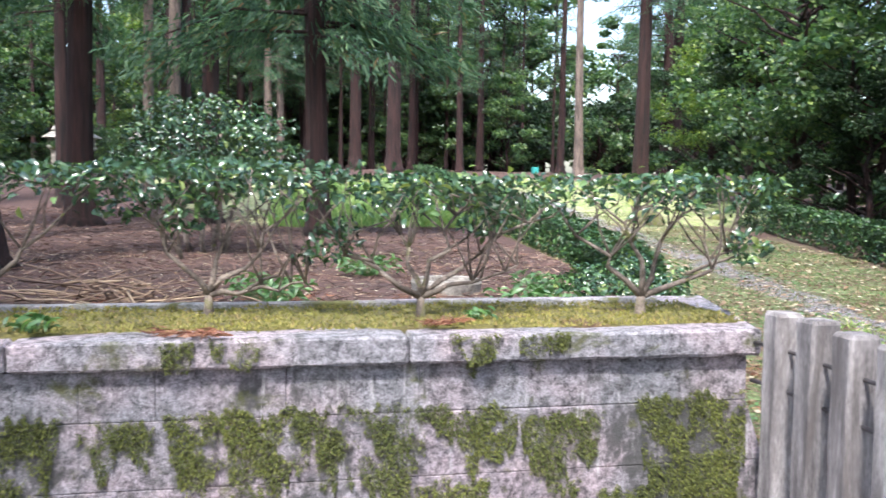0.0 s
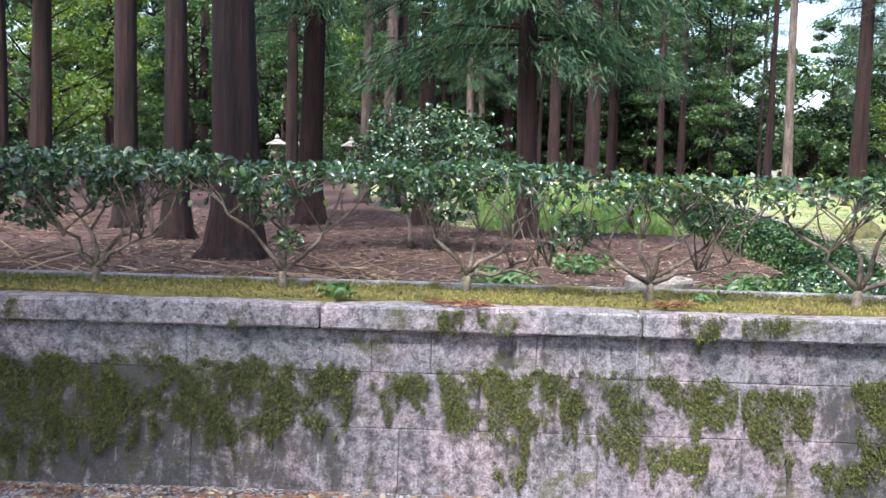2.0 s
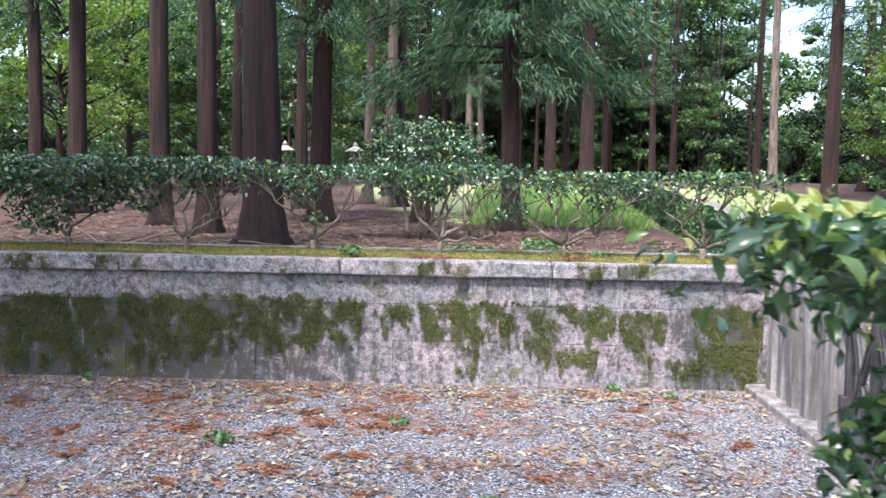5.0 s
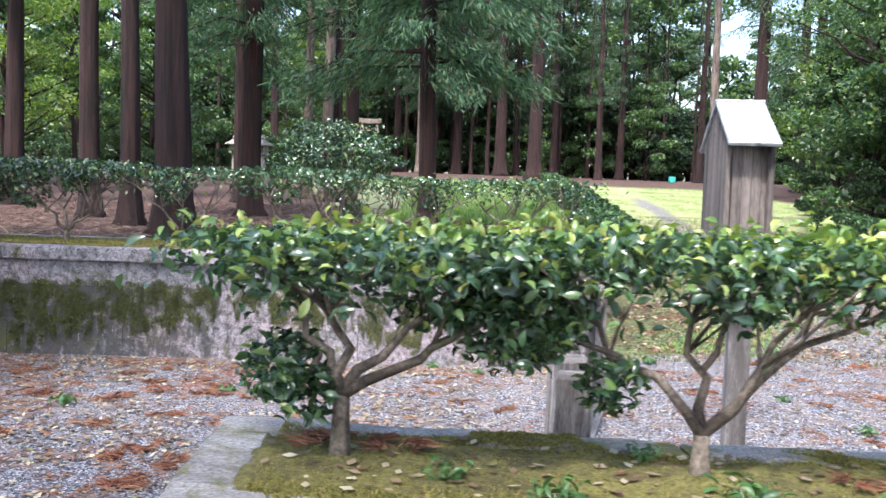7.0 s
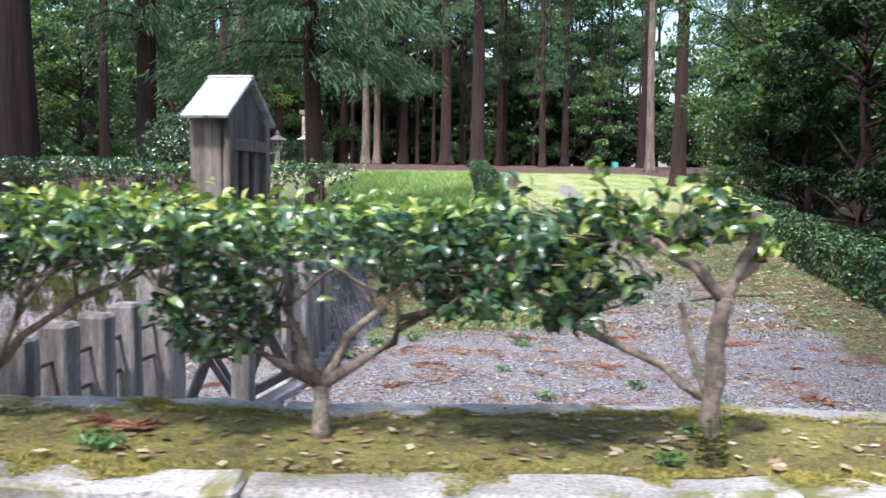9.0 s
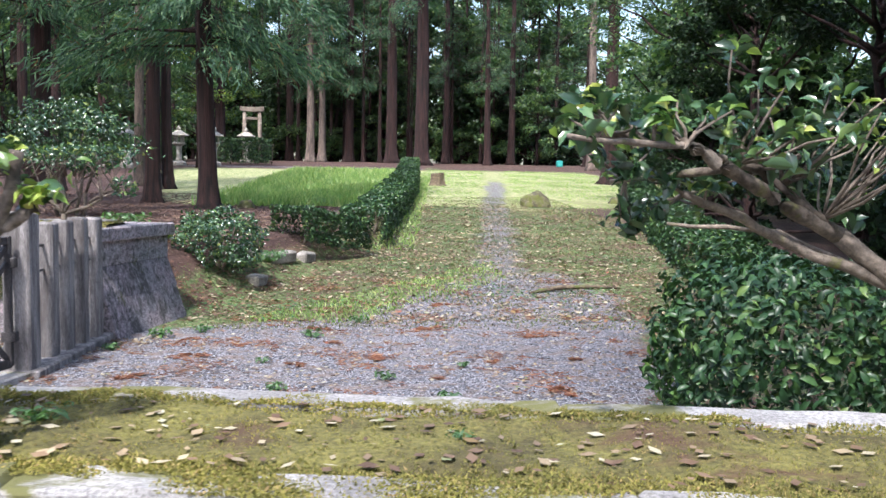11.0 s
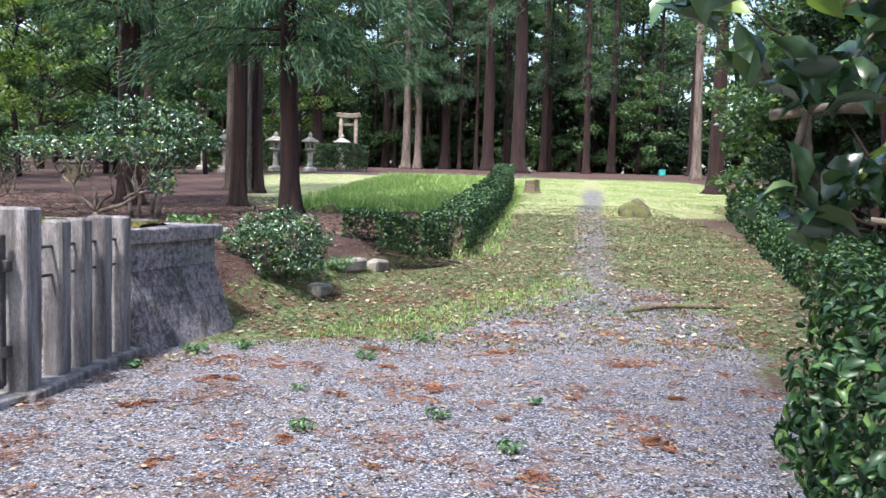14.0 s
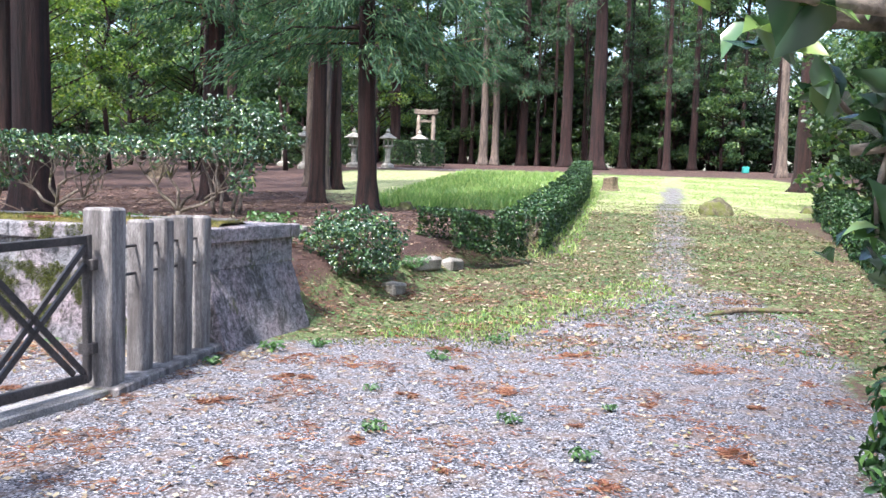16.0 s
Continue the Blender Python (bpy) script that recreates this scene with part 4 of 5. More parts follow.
open_camellia(4.565, -1.68, NB, 24, [
    (0.029, 0.02, [(0, 0, -0.03), (-0.01, 0, 0.12), (0.0, 0, 0.3), (0.02, 0, 0.42)]),
    (0.018, 0.011, [(0.02, 0, 0.41), (-0.05, 0, 0.49), (-0.15, 0.02, 0.55), (-0.24, 0.03, 0.57)]),
    (0.019, 0.015, [(0.02, 0, 0.41), (0.04, 0.0, 0.46), (0.12, 0.02, 0.515)]),
    (0.016, 0.014, [(0.035, 0, 0.45), (0.08, -0.01, 0.54), (0.095, -0.01, 0.63)]),
    (0.013, 0.006, [(-0.01, 0, 0.15), (-0.14, 0.02, 0.25), (-0.32, 0.04, 0.33), (-0.45, 0.05, 0.40), (-0.52, 0.05, 0.48)]),
    (0.009, 0.008, [(-0.02, 0, 0.17), (-0.05, 0.03, 0.28), (-0.08, 0.03, 0.40)])],
    [(-0.22, 0.03, 0.60, 0.14, 170, 0.4), (-0.08, 0.0, 0.605, 0.11, 120, 0.5), (0.03, 0.0, 0.595, 0.08, 54, 0.45), (-0.36, 0.05, 0.58, 0.15, 180, 0.25), (-0.5, 0.05, 0.54, 0.16, 190, 0.15),
     (-0.44, 0.04, 0.44, 0.15, 180, 0.0), (-0.3, 0.03, 0.44, 0.12, 110, 0.0), (-0.58, 0.02, 0.46, 0.13, 120, 0.0), (0.12, 0.0, 0.55, 0.03, 9, 0.8)], 0.052, "cut-back camellia with a mossy trunk and bare sawn limbs", (0.030, 0.14))
open_camellia(6.98, -1.62, NB, 25, [
    (0.034, 0.023, [(0, 0, -0.03), (-0.06, 0.03, 0.15), (-0.25, 0.1, 0.32), (-0.42, 0.14, 0.46)]),
    (0.0215, 0.0145, [(-0.42, 0.14, 0.46), (-0.58, 0.1, 0.53), (-0.78, -0.02, 0.62), (-0.92, -0.12, 0.67)]),
    (0.0085, 0.005, [(-0.91, -0.11, 0.665), (-1.0, -0.16, 0.665), (-1.14, -0.22, 0.668), (-1.2, -0.24, 0.675)]),
    (0.011, 0.005, [(-0.78, -0.02, 0.62), (-0.9, 0.04, 0.60), (-1.03, 0.06, 0.585)]),
    (0.016, 0.009, [(-0.25, 0.1, 0.32), (-0.55, 0.14, 0.44), (-0.74, 0.08, 0.52), (-0.86, 0.04, 0.56)]),
    (0.012, 0.009, [(-0.42, 0.14, 0.46), (-0.66, 0.08, 0.62), (-0.9, 0.0, 0.68), (-1.1, -0.03, 0.695)]),
    (0.009, 0.005, [(-0.25, 0.1, 0.32), (-0.5, 0.3, 0.46), (-0.78, 0.38, 0.475)])],
    [(-1.14, -0.2, 0.71, 0.07, 40, 0.25), (-1.02, -0.14, 0.71, 0.09, 50, 0.25), (-1.06, -0.02, 0.73, 0.10, 50, 0.2), (-0.9, -0.08, 0.74, 0.12, 70, 0.25), (-0.72, 0.0, 0.74, 0.14, 80, 0.25), (-0.5, 0.08, 0.72, 0.16, 110, 0.3), (-0.62, 0.05, 0.66, 0.13, 60, 0.0),
     (-1.0, 0.04, 0.60, 0.09, 40, 0.0), (-0.9, 0.06, 0.56, 0.1, 45, 0.0), (-0.98, 0.06, 0.50, 0.05, 14, 0.0), (-0.82, 0.1, 0.53, 0.07, 22, 0.5), (-0.7, 0.12, 0.60, 0.12, 60, 0.1), (-0.45, 0.16, 0.56, 0.14, 70, 0.0), (-0.3, 0.1, 0.76, 0.2, 130, 0.3), (0.0, 0.0, 0.8, 0.25, 160, 0.3)],
    0.05, "large camellia with pale limbs reaching over the lane")


def bushy(name, x, y, z, sx, sy, h, seed, n, leaf, label, material=None, boxy=0.0, group="", stems=5, clear=0.12, wild=0.10):
    """A round or boxy clipped bush with a shell of leaves over dark twigs."""
    nn = np.random.default_rng(seed)
    r = random.Random(seed)
    ob = thing(name, x, y, z, 0, label, "bush" if name != "hedge" else "hedge", group)
    u = nn.normal(size=(n, 3))
    u /= np.linalg.norm(u, axis=1)[:, None]
    if boxy:
        mx = np.abs(u).max(1)[:, None]
        u = u * (1 - boxy) + (u / mx) * boxy
    rad = 1 - np.abs(nn.normal(size=n)) * 0.12
    bumps = 1 + wild * np.array([noise.noise(Vector((a * 3, b * 3, c * 3 + seed))) for a, b, c in u])
    p = u * (rad * bumps)[:, None] * [sx, sy, (h - clear) / 2] + [0, 0, clear + (h - clear) / 2]
    part("foliage", leaf_cloud("foliage", p, leaf, material or M_HEDGE, nn, up=0.3, out=u), None, ob)
    data = []
    for k in range(stems):
        e = Vector((r.uniform(-0.6, 0.6) * sx, r.uniform(-0.6, 0.6) * sy, h * r.uniform(0.55, 0.85)))
        data.append(tube_data(bend((e.x * 0.25, e.y * 0.25, -0.03), e, r, 4, 0.06), [0.022, 0.018, 0.014, 0.01, 0.006], 6))
    v, f = join_data(data)
    tagged(part("stemwork", mesh_of("stemwork", v, f, M_SHRUB_BARK, True), None, ob), kind="stuff")
    return ob


bushy("round_bush", 7.30, 0.08, 0, 0.62, 0.62, 1.06, 41, 7600, 0.055, "dense glossy dark green clipped bush on the gravel", boxy=0.6, stems=7, wild=0.14)
bushy("round_bush", 3.62, 6.95, gz(3.62, 6.95) - 0.12, 0.5, 0.45, 0.74, 42, 3600, 0.055, "loose dark green shrub beside the wall end", boxy=0.2, clear=0.04, wild=0.55, material=M_CAMELLIA)
dome = bushy("dome_shrub", 0.12, 12.6, gz(0.12, 12.6) + 0.75, 1.05, 1.0, 1.25, 43, 4600, 0.09, "wide grey-green domed shrub on several thin stems", boxy=0.05, wild=0.62, material=M_CAMELLIA)
data = []
for k, (ax, ay) in enumerate(((-0.5, 0.1), (-0.1, -0.2), (0.2, 0.2), (0.5, -0.1))):
    data.append(tube_data(bend((ax * 0.4, ay * 0.4, -0.82), (ax, ay, 0.35), random.Random(k), 5, 0.05), [0.04, 0.035, 0.03, 0.026, 0.022, 0.016], 7))
v, f = join_data(data)
tagged(part("stemwork", mesh_of("stemwork", v, f, M_SHRUB_BARK, True), None, dome), kind="stuff")


def hedge_row(pts, w, h, seed, n, leaf, label, h_end=None):
    """A clipped hedge that follows the ground along pts."""
    nn = np.random.default_rng(seed)
    x0, y0 = pts[0]
    ob = thing("hedge", x0, y0, gz(x0, y0), 0, label, "hedge", "clipped hedges")
    P = np.array(pts, float)
    seg = np.linalg.norm(np.diff(P, axis=0), axis=1)
    cum = np.concatenate([[0], np.cumsum(seg)])
    s = nn.uniform(0, cum[-1], n)
    cx, cy = np.interp(s, cum, P[:, 0]), np.interp(s, cum, P[:, 1])
    k = np.clip(np.searchsorted(cum, s) - 1, 0, len(seg) - 1)
    d = np.diff(P, axis=0)[k] / seg[k][:, None]
    nx, ny = d[:, 1], -d[:, 0]
    face = nn.integers(0, 10, n)
    side = np.where(face < 3, -1.0, np.where(face < 6, 1.0, nn.uniform(-1, 1, n)))
    hh = np.where(face < 6, nn.uniform(0.06, 1, n), 1.0)
    inn = np.abs(nn.normal(size=n)) * 0.05
    wave = 1 + 0.08 * np.sin(s * 2.3) + 0.06 * np.sin(s * 5.1 + 1)
    side = side * (w / 2 * wave - np.where(face < 6, inn, 0))
    hs = h + ((h_end or h) - h) * s / cum[-1]
    z = hh * hs * (1 + 0.03 * np.sin(s * 3.1)) - np.where(face >= 6, inn, 0)
    px, py = cx + nx * side, cy + ny * side
    c = np.stack([px - x0, py - y0, ground_z(cx, cy) - gz(x0, y0) + z], 1)
    out = np.stack([nx * np.sign(side) * (face < 6), ny * np.sign(side) * (face < 6), (face >= 6) * 1.0], 1)
    part("foliage", leaf_cloud("foliage", c, leaf, M_HEDGE, nn, up=0.35, out=out * 0.8), None, ob)
    data = []
    r = random.Random(seed)
    for q in np.arange(0.3, cum[-1], 0.8):
        a, b = float(np.interp(q, cum, P[:, 0])), float(np.interp(q, cum, P[:, 1]))
        zz = gz(a, b) - gz(x0, y0)
        data.append(tube_data(bend((a - x0, b - y0, zz - 0.03), (a - x0 + r.uniform(-0.15, 0.15), b - y0, zz + h * 0.8), r, 3, 0.06), [0.025, 0.02, 0.015, 0.01], 5))
    v, f = join_data(data)
    tagged(part("stemwork", mesh_of("stemwork", v, f, M_SHRUB_BARK, True), None, ob), kind="stuff")
    return ob


hedge_row([(5.28, 11.0), (6.0, 18.0), (6.6, 25.0), (7.2, 36.0)], 0.72, 0.6, 51, 20000, 0.085, "long clipped box hedge between grass and path", 0.92)
hedge_row([(4.25, 9.0), (4.75, 9.6), (5.15, 10.3)], 0.7, 0.52, 52, 4500, 0.06, "short loose hedge at the foot of the bank")
hedge_row([(9.6, 5.6), (10.3, 9.4), (11.4, 14.6), (12.6, 20.2)], 0.8, 0.6, 53, 14000, 0.085, "dark clipped hedge along the shaded side", 0.66)
hedge_row([(-4.0, 50.5), (-0.5, 50.6)], 1.6, 1.55, 54, 5000, 0.13, "square clipped hedge in front of the stone gateway")
hedge_row([(-12.5, 47.5), (-8.5, 47.6)], 1.4, 1.3, 55, 3500, 0.14, "low clipped hedge between stone lanterns")
hedge_row([(-7.6, 48.5), (-5.2, 48.5)], 1.3, 1.3, 57, 2500, 0.14, "low clipped hedge between stone lanterns")
hedge_row([(-24.0, 30.0), (-14.0, 38.0)], 1.2, 1.5, 56, 5000, 0.13, "long clipped hedge far in the wood")


# ---------------------------------------------------------------- trees
def cedar_meshes(seed, h, r0, crown_from, spread, bark, dense):
    """Trunk, limbs and hanging needle sprays of one cedar."""
    r = random.Random(seed)
    nn = np.random.default_rng(seed)
    k = 16
    pts, rad = [], []
    lx, ly = r.uniform(-0.012, 0.012), r.uniform(-0.012, 0.012)
    for i in range(k + 1):
        u = (i / k) ** 1.6
        z = u * h - 0.1
        pts.append(Vector((lx * z + 0.03 * math.sin(z * 0.7 + seed), ly * z, z)))
        rad.append(r0 * (1 - 0.75 * u) * (1 + 0.5 * math.exp(-z / 0.22) + 0.12 * math.exp(-z / 1.2)))
    v, f = tube_data(pts, rad, 22)
    for i, q in enumerate(v):
        a = (i % 22) / 22 * 2 * math.pi
        c = pts[i // 22]
        flute = 1 + 0.045 * math.sin(a * 7 + seed) + 0.03 * math.sin(a * 11 + q.z * 0.8) + 0.16 * math.sin(a * 4 + seed) * math.exp(-max(q.z, 0) / 0.3)
        v[i] = Vector((c.x + (q.x - c.x) * flute, c.y + (q.y - c.y) * flute, q.z))
    trunk = mesh_of("trunk", v, f, bark, True)
    data, base, tip = [], [], []
    nb = int(70 * spread / 2)
    for i in range(nb):
        z = crown_from + (h - crown_from) * (i / nb) ** 1.15
        u = (z - crown_from) / (h - crown_from)
        L = spread * (1 - 0.75 * u) * r.uniform(0.55, 1.1)
        a = r.uniform(0, 2 * math.pi)
        c = Vector((lx * z, ly * z, z))
        e = c + Vector((math.cos(a) * L, math.sin(a) * L, -0.25 * L + r.uniform(-0.2, 0.3)))
        p = [c, c.lerp(e, 0.5) + Vector((0, 0, 0.1 * L)), e]
        data.append(tube_data(p, [0.04, 0.025, 0.01], 5))
        for j in range(int(dense * (60 + 60 * L))):
            q = r.uniform(0.2, 1.05)
            s = (p[0].lerp(p[1], q * 2) if q < 0.5 else p[1].lerp(p[2], q * 2 - 1)) + Vector((r.gauss(0, 0.2), r.gauss(0, 0.2), r.gauss(-0.06, 0.14)))
            d = Vector((math.cos(a) * 0.25 + r.gauss(0, 0.18), math.sin(a) * 0.25 + r.gauss(0, 0.18), -0.3 + r.gauss(0, 0.16)))
            base.append(tuple(s))
            tip.append(tuple(s + d * r.uniform(0.22, 0.65)))
    v, f = join_data(data)
    limbs = mesh_of("branching", v, f, bark, True)
    crown = strand_cloud("needles", base, tip, 0.017, M_CEDAR, nn)
    return trunk, limbs, crown


CEDAR_KINDS = {}


def cedar(x, y, kind, scale=1.0, rz=0.0, label="tall cedar with a straight reddish-brown fluted trunk"):
    if kind not in CEDAR_KINDS:
        seed, h, r0, cf, sp, bark, dense = {"big": (1, 24, 0.34, 7.0, 2.6, M_CEDAR_BARK, 0.5), "mid": (2, 22, 0.22, 5.6, 2.2, M_CEDAR_BARK, 0.7), "slim": (3, 22, 0.17, 6.6, 1.9, M_CEDAR_BARK, 0.16),
                                     "low": (4, 24, 0.26, 4.4, 2.4, M_CEDAR_BARK, 1.2), "skirt": (8, 23, 0.21, 3.7, 3.3, M_CEDAR_BARK, 2.2), "twin": (9, 22, 0.29, 5.6, 3.0, M_PALE_BARK, 1.0), "far": (7, 28, 0.38, 8.5, 2.6, M_CEDAR_BARK, 0.5), "unseen_high": (6, 31, 0.3, 16.5, 4.4, M_CEDAR_BARK, 1.5), "pale": (5, 20, 0.15, 7.0, 1.8, M_PALE_BARK, 0.4)}[kind]
        CEDAR_KINDS[kind] = cedar_meshes(seed, h, r0, cf, sp, bark, dense)
    ob = thing("cedar_tree", x, y, gz(x, y), rz, label, "tree", "cedars of the wood")
    ob.scale = (scale, scale, scale)
    for nm, me in zip(("trunk", "branching", "crown"), CEDAR_KINDS[kind]):
        o = part(nm, me, None, ob)
        if nm == "branching":
            o["kind"] = "stuff"
    return ob


cedar(-2.17, 10.4, "big", 0.8, 20, "thick cedar with a deeply fluted red-brown trunk behind the wall")
cedar(1.81, 16.5, "skirt", 0.95, 40, "cedar with a low hanging skirt of blue-green needles")
for x, y, kind, s in ((-5.6, 16.1, "mid", 1.0), (-3.83, 13.5, "mid", 0.86), (-2.69, 19.3, "low", 1.0), (-4.1, 24.5, "mid", 0.8), (-0.27, 20.3, "mid", 0.9),
                      (-2.4, 27.4, "pale", 1.1), (-1.55, 25.9, "pale", 1.2), (-1.2, 26.3, "slim", 1.0), (1.2, 60.0, "twin", 1.0), (2.0, 60.3, "twin", 0.9), (8.8, 55.0, "far", 1.2), (6.95, 60.0, "far", 1.05),
                      (10.9, 61.0, "far", 0.7), (13.4, 57.0, "far", 0.62), (15.6, 60.5, "far", 0.7), (18.73, 49.4, "pale", 1.7), (15.47, 33.4, "far", 0.8), (20.6, 58.0, "far", 0.7), (3.9, 62.0, "low", 1.2), (-0.6, 64.0, "far", 0.8),
                      (-9.5, 21.0, "mid", 1.1), (-12.0, 24.0, "mid", 1.0), (-8.2, 33.0, "slim", 1.2), (-10.4, 38.0, "slim", 1.2), (23.0, 47.0, "low", 1.2), (26.0, 52.0, "far", 1.0), (-4.5, 57.0, "low", 1.3), (29.0, 44.0, "mid", 1.3), (-7.5, 50.5, "far", 0.7)):
    cedar(x, y, kind, s, (x * 77 + y * 31) % 360, "tall cedar with pale bare lower trunk" if kind in ("pale", "twin") else "tall cedar with a straight reddish-brown fluted trunk")


def broad_meshes(seed, h, spread, low, mat, n, leaf):
    """A many-limbed broadleaf tree, its crown made of separate leaf clumps with gaps."""
    r = random.Random(seed)
    nn = np.random.default_rng(seed)
    data = [tube_data(bend((0, 0, -0.1), (r.uniform(-0.4, 0.4), r.uniform(-0.4, 0.4), h * 0.75), r, 7, 0.03), [0.16, 0.13, 0.12, 0.10, 0.085, 0.07, 0.05, 0.03], 9)]
    limb = []
    cen = []
    for k in range(34):
        z = low + (h - low) * r.random() ** 0.9
        u = (z - low) / (h - low)
        R = spread * (0.55 + 0.45 * math.sin(math.pi * min(1, u * 0.85 + 0.15))) * r.uniform(0.35, 1.0)
        a = r.uniform(0, 6.283)
        e = Vector((math.cos(a) * R, math.sin(a) * R, z))
        s = Vector((0, 0, max(0.4, z - R * 0.6)))
        limb.append(tube_data(bend(s, e, r, 4, 0.06), [0.05, 0.04, 0.03, 0.02, 0.01], 5))
        cen.append((e.x, e.y, e.z, r.uniform(0.45, 0.95) * spread * 0.34))
    v, f = join_data(data)
    trunk = mesh_of("trunk", v, f, M_CEDAR_BARK, True)
    v, f = join_data(limb)
    limbs = mesh_of("branching", v, f, M_CEDAR_BARK, True)
    c = np.array(cen)
    k = nn.integers(0, len(c), n)
    q = nn.normal(size=(n, 3))
    q /= np.linalg.norm(q, axis=1)[:, None]
    p = c[k, :3] + q * (c[k, 3] * nn.uniform(0.2, 1.1, n) ** 0.6)[:, None] * [1, 1, 0.55]
    return trunk, limbs, leaf_cloud("leaves", p, leaf, mat, nn, up=0.8, fold=False, aspect=0.55)


BROAD_KINDS = {}
BROAD = {"dark": (61, 8.5, 3.0, 0.5, M_BROAD, 7000, 0.24), "dark2": (62, 11.0, 3.4, 1.2, M_BROAD, 7500, 0.26), "bush": (63, 3.2, 2.4, 0.1, M_BROAD, 5500, 0.18), "maple": (64, 8.0, 3.4, 2.2, M_MAPLE, 7000, 0.17),
         # near and under carry the wood's shade in their leaf colour
         "near": (65, 6.0, 2.4, 0.25, M_SHADED_LEAF, 22000, 0.12), "sparse": (66, 13.0, 3.2, 3.5, M_BROAD, 4200, 0.26), "tall": (67, 14.0, 3.0, 4.0, M_BROAD, 7500, 0.25), "layered": (69, 7.5, 3.1, 1.9, M_BROAD, 10000, 0.14), "under": (68, 3.2, 2.4, 0.1, M_SHADED_LEAF, 5500, 0.18)}


def in_gap(x, y):
    """The lane of open sky between the far trees."""
    return y > 55 and 0.345 < (x - 0.6) / y < 0.45


def broad(x, y, kind, s=1.0, rz=0.0, label="leafy evergreen broadleaf tree at the edge of the wood"):
    if kind not in BROAD_KINDS:
        BROAD_KINDS[kind] = broad_meshes(*BROAD[kind])
    ob = thing("broadleaf_tree", x, y, gz(x, y), rz, label, "tree", "broadleaf trees of the wood")
    ob.scale = (s, s, s)
    for nm, me in zip(("trunk", "branching", "crown"), BROAD_KINDS[kind]):
        o = part(nm, me, None, ob)
        if nm == "branching":
            o["kind"] = "stuff"
    return ob


rt = random.Random(9)
for i in range(30):                                     # far rows that close the clearing
    x = -34 + i * 2.6 + rt.uniform(-1, 1)
    if in_gap(x, 67):
        continue
    broad(x, 67 + rt.uniform(-2, 5) + 0.02 * abs(x) * 10, rt.choice(("dark", "dark2", "tall", "tall")), rt.uniform(0.9, 1.4), rt.uniform(0, 360))
for i in range(21):                                     # leafy understorey among the far trunks
    x = -30 + i * 2.5 + rt.uniform(-0.8, 0.8)
    if not in_gap(x, 63):
        broad(x, 64.5 + rt.uniform(-1.5, 2), rt.choice(("dark", "bush", "tall", "bush")), rt.uniform(0.8, 1.2), rt.uniform(0, 360))
for x, y, k, s in ((-12.5, 33, "tall", 0.8), (-7.0, 40, "tall", 0.8), (-3.6, 44, "tall", 0.75), (-13, 45, "dark", 0.9), (0.8, 66, "tall", 1.0), (5.0, 64, "tall", 0.95), (12.0, 64, "tall", 0.8), (17.4, 60, "dark", 0.8), (26.0, 65, "bush", 1.3), (28.5, 70, "bush", 1.7)):
    broad(x, y, k, s, (x * 41 + y * 17) % 360)
for i in range(34):
    x = -48 + i * 3.1 + rt.uniform(-1.5, 1.5)
    if in_gap(x, 75):
        continue
    broad(x, 74 + rt.uniform(-4, 8), rt.choice(("dark2", "dark2", "dark")), rt.uniform(1.2, 1.8), rt.uniform(0, 360))
for i in range(34):
    x = -42 + i * 2.7 + rt.uniform(-1, 1)
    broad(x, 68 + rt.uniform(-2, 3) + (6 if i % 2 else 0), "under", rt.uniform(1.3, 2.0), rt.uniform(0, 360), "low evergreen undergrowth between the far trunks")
for i in range(22):
    x = -60 + i * 6 + rt.uniform(-2, 2)
    if in_gap(x, 93):
        continue
    broad(x, 92 + rt.uniform(-4, 6), "dark2", rt.uniform(1.8, 2.4), rt.uniform(0, 360), "tall evergreen tree at the far edge of the wood")
for x, y, k, s in ((-14, 30, "maple", 1.0), (-18, 26, "maple", 1.1), (-11, 38, "dark", 0.9), (-16, 42, "maple", 1.1), (-21, 35, "dark2", 1.0), (-25, 30, "maple", 1.2), (-20, 20, "dark", 1.0), (-15, 18, "maple", 0.8),
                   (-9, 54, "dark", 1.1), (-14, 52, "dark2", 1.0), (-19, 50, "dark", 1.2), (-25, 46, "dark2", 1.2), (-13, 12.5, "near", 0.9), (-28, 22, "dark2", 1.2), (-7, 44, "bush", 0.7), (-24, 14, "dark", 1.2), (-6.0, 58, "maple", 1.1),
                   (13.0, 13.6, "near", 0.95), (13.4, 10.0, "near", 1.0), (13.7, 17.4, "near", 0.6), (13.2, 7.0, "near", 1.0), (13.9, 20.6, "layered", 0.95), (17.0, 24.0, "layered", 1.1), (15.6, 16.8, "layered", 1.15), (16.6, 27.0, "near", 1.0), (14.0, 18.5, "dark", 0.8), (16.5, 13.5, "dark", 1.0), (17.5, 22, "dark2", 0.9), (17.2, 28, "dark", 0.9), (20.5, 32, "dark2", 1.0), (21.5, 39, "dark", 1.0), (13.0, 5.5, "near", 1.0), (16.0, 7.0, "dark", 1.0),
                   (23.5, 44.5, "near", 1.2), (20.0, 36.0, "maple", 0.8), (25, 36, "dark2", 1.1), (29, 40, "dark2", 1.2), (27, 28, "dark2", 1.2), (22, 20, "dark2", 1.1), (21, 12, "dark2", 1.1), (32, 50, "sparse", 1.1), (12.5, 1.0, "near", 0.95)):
    broad(x, y, k, s, (x * 57 + y * 13) % 360, "light yellow-green maple with layered branches" if k in ("maple", "layered") else "evergreen broadleaf tree in the wood")
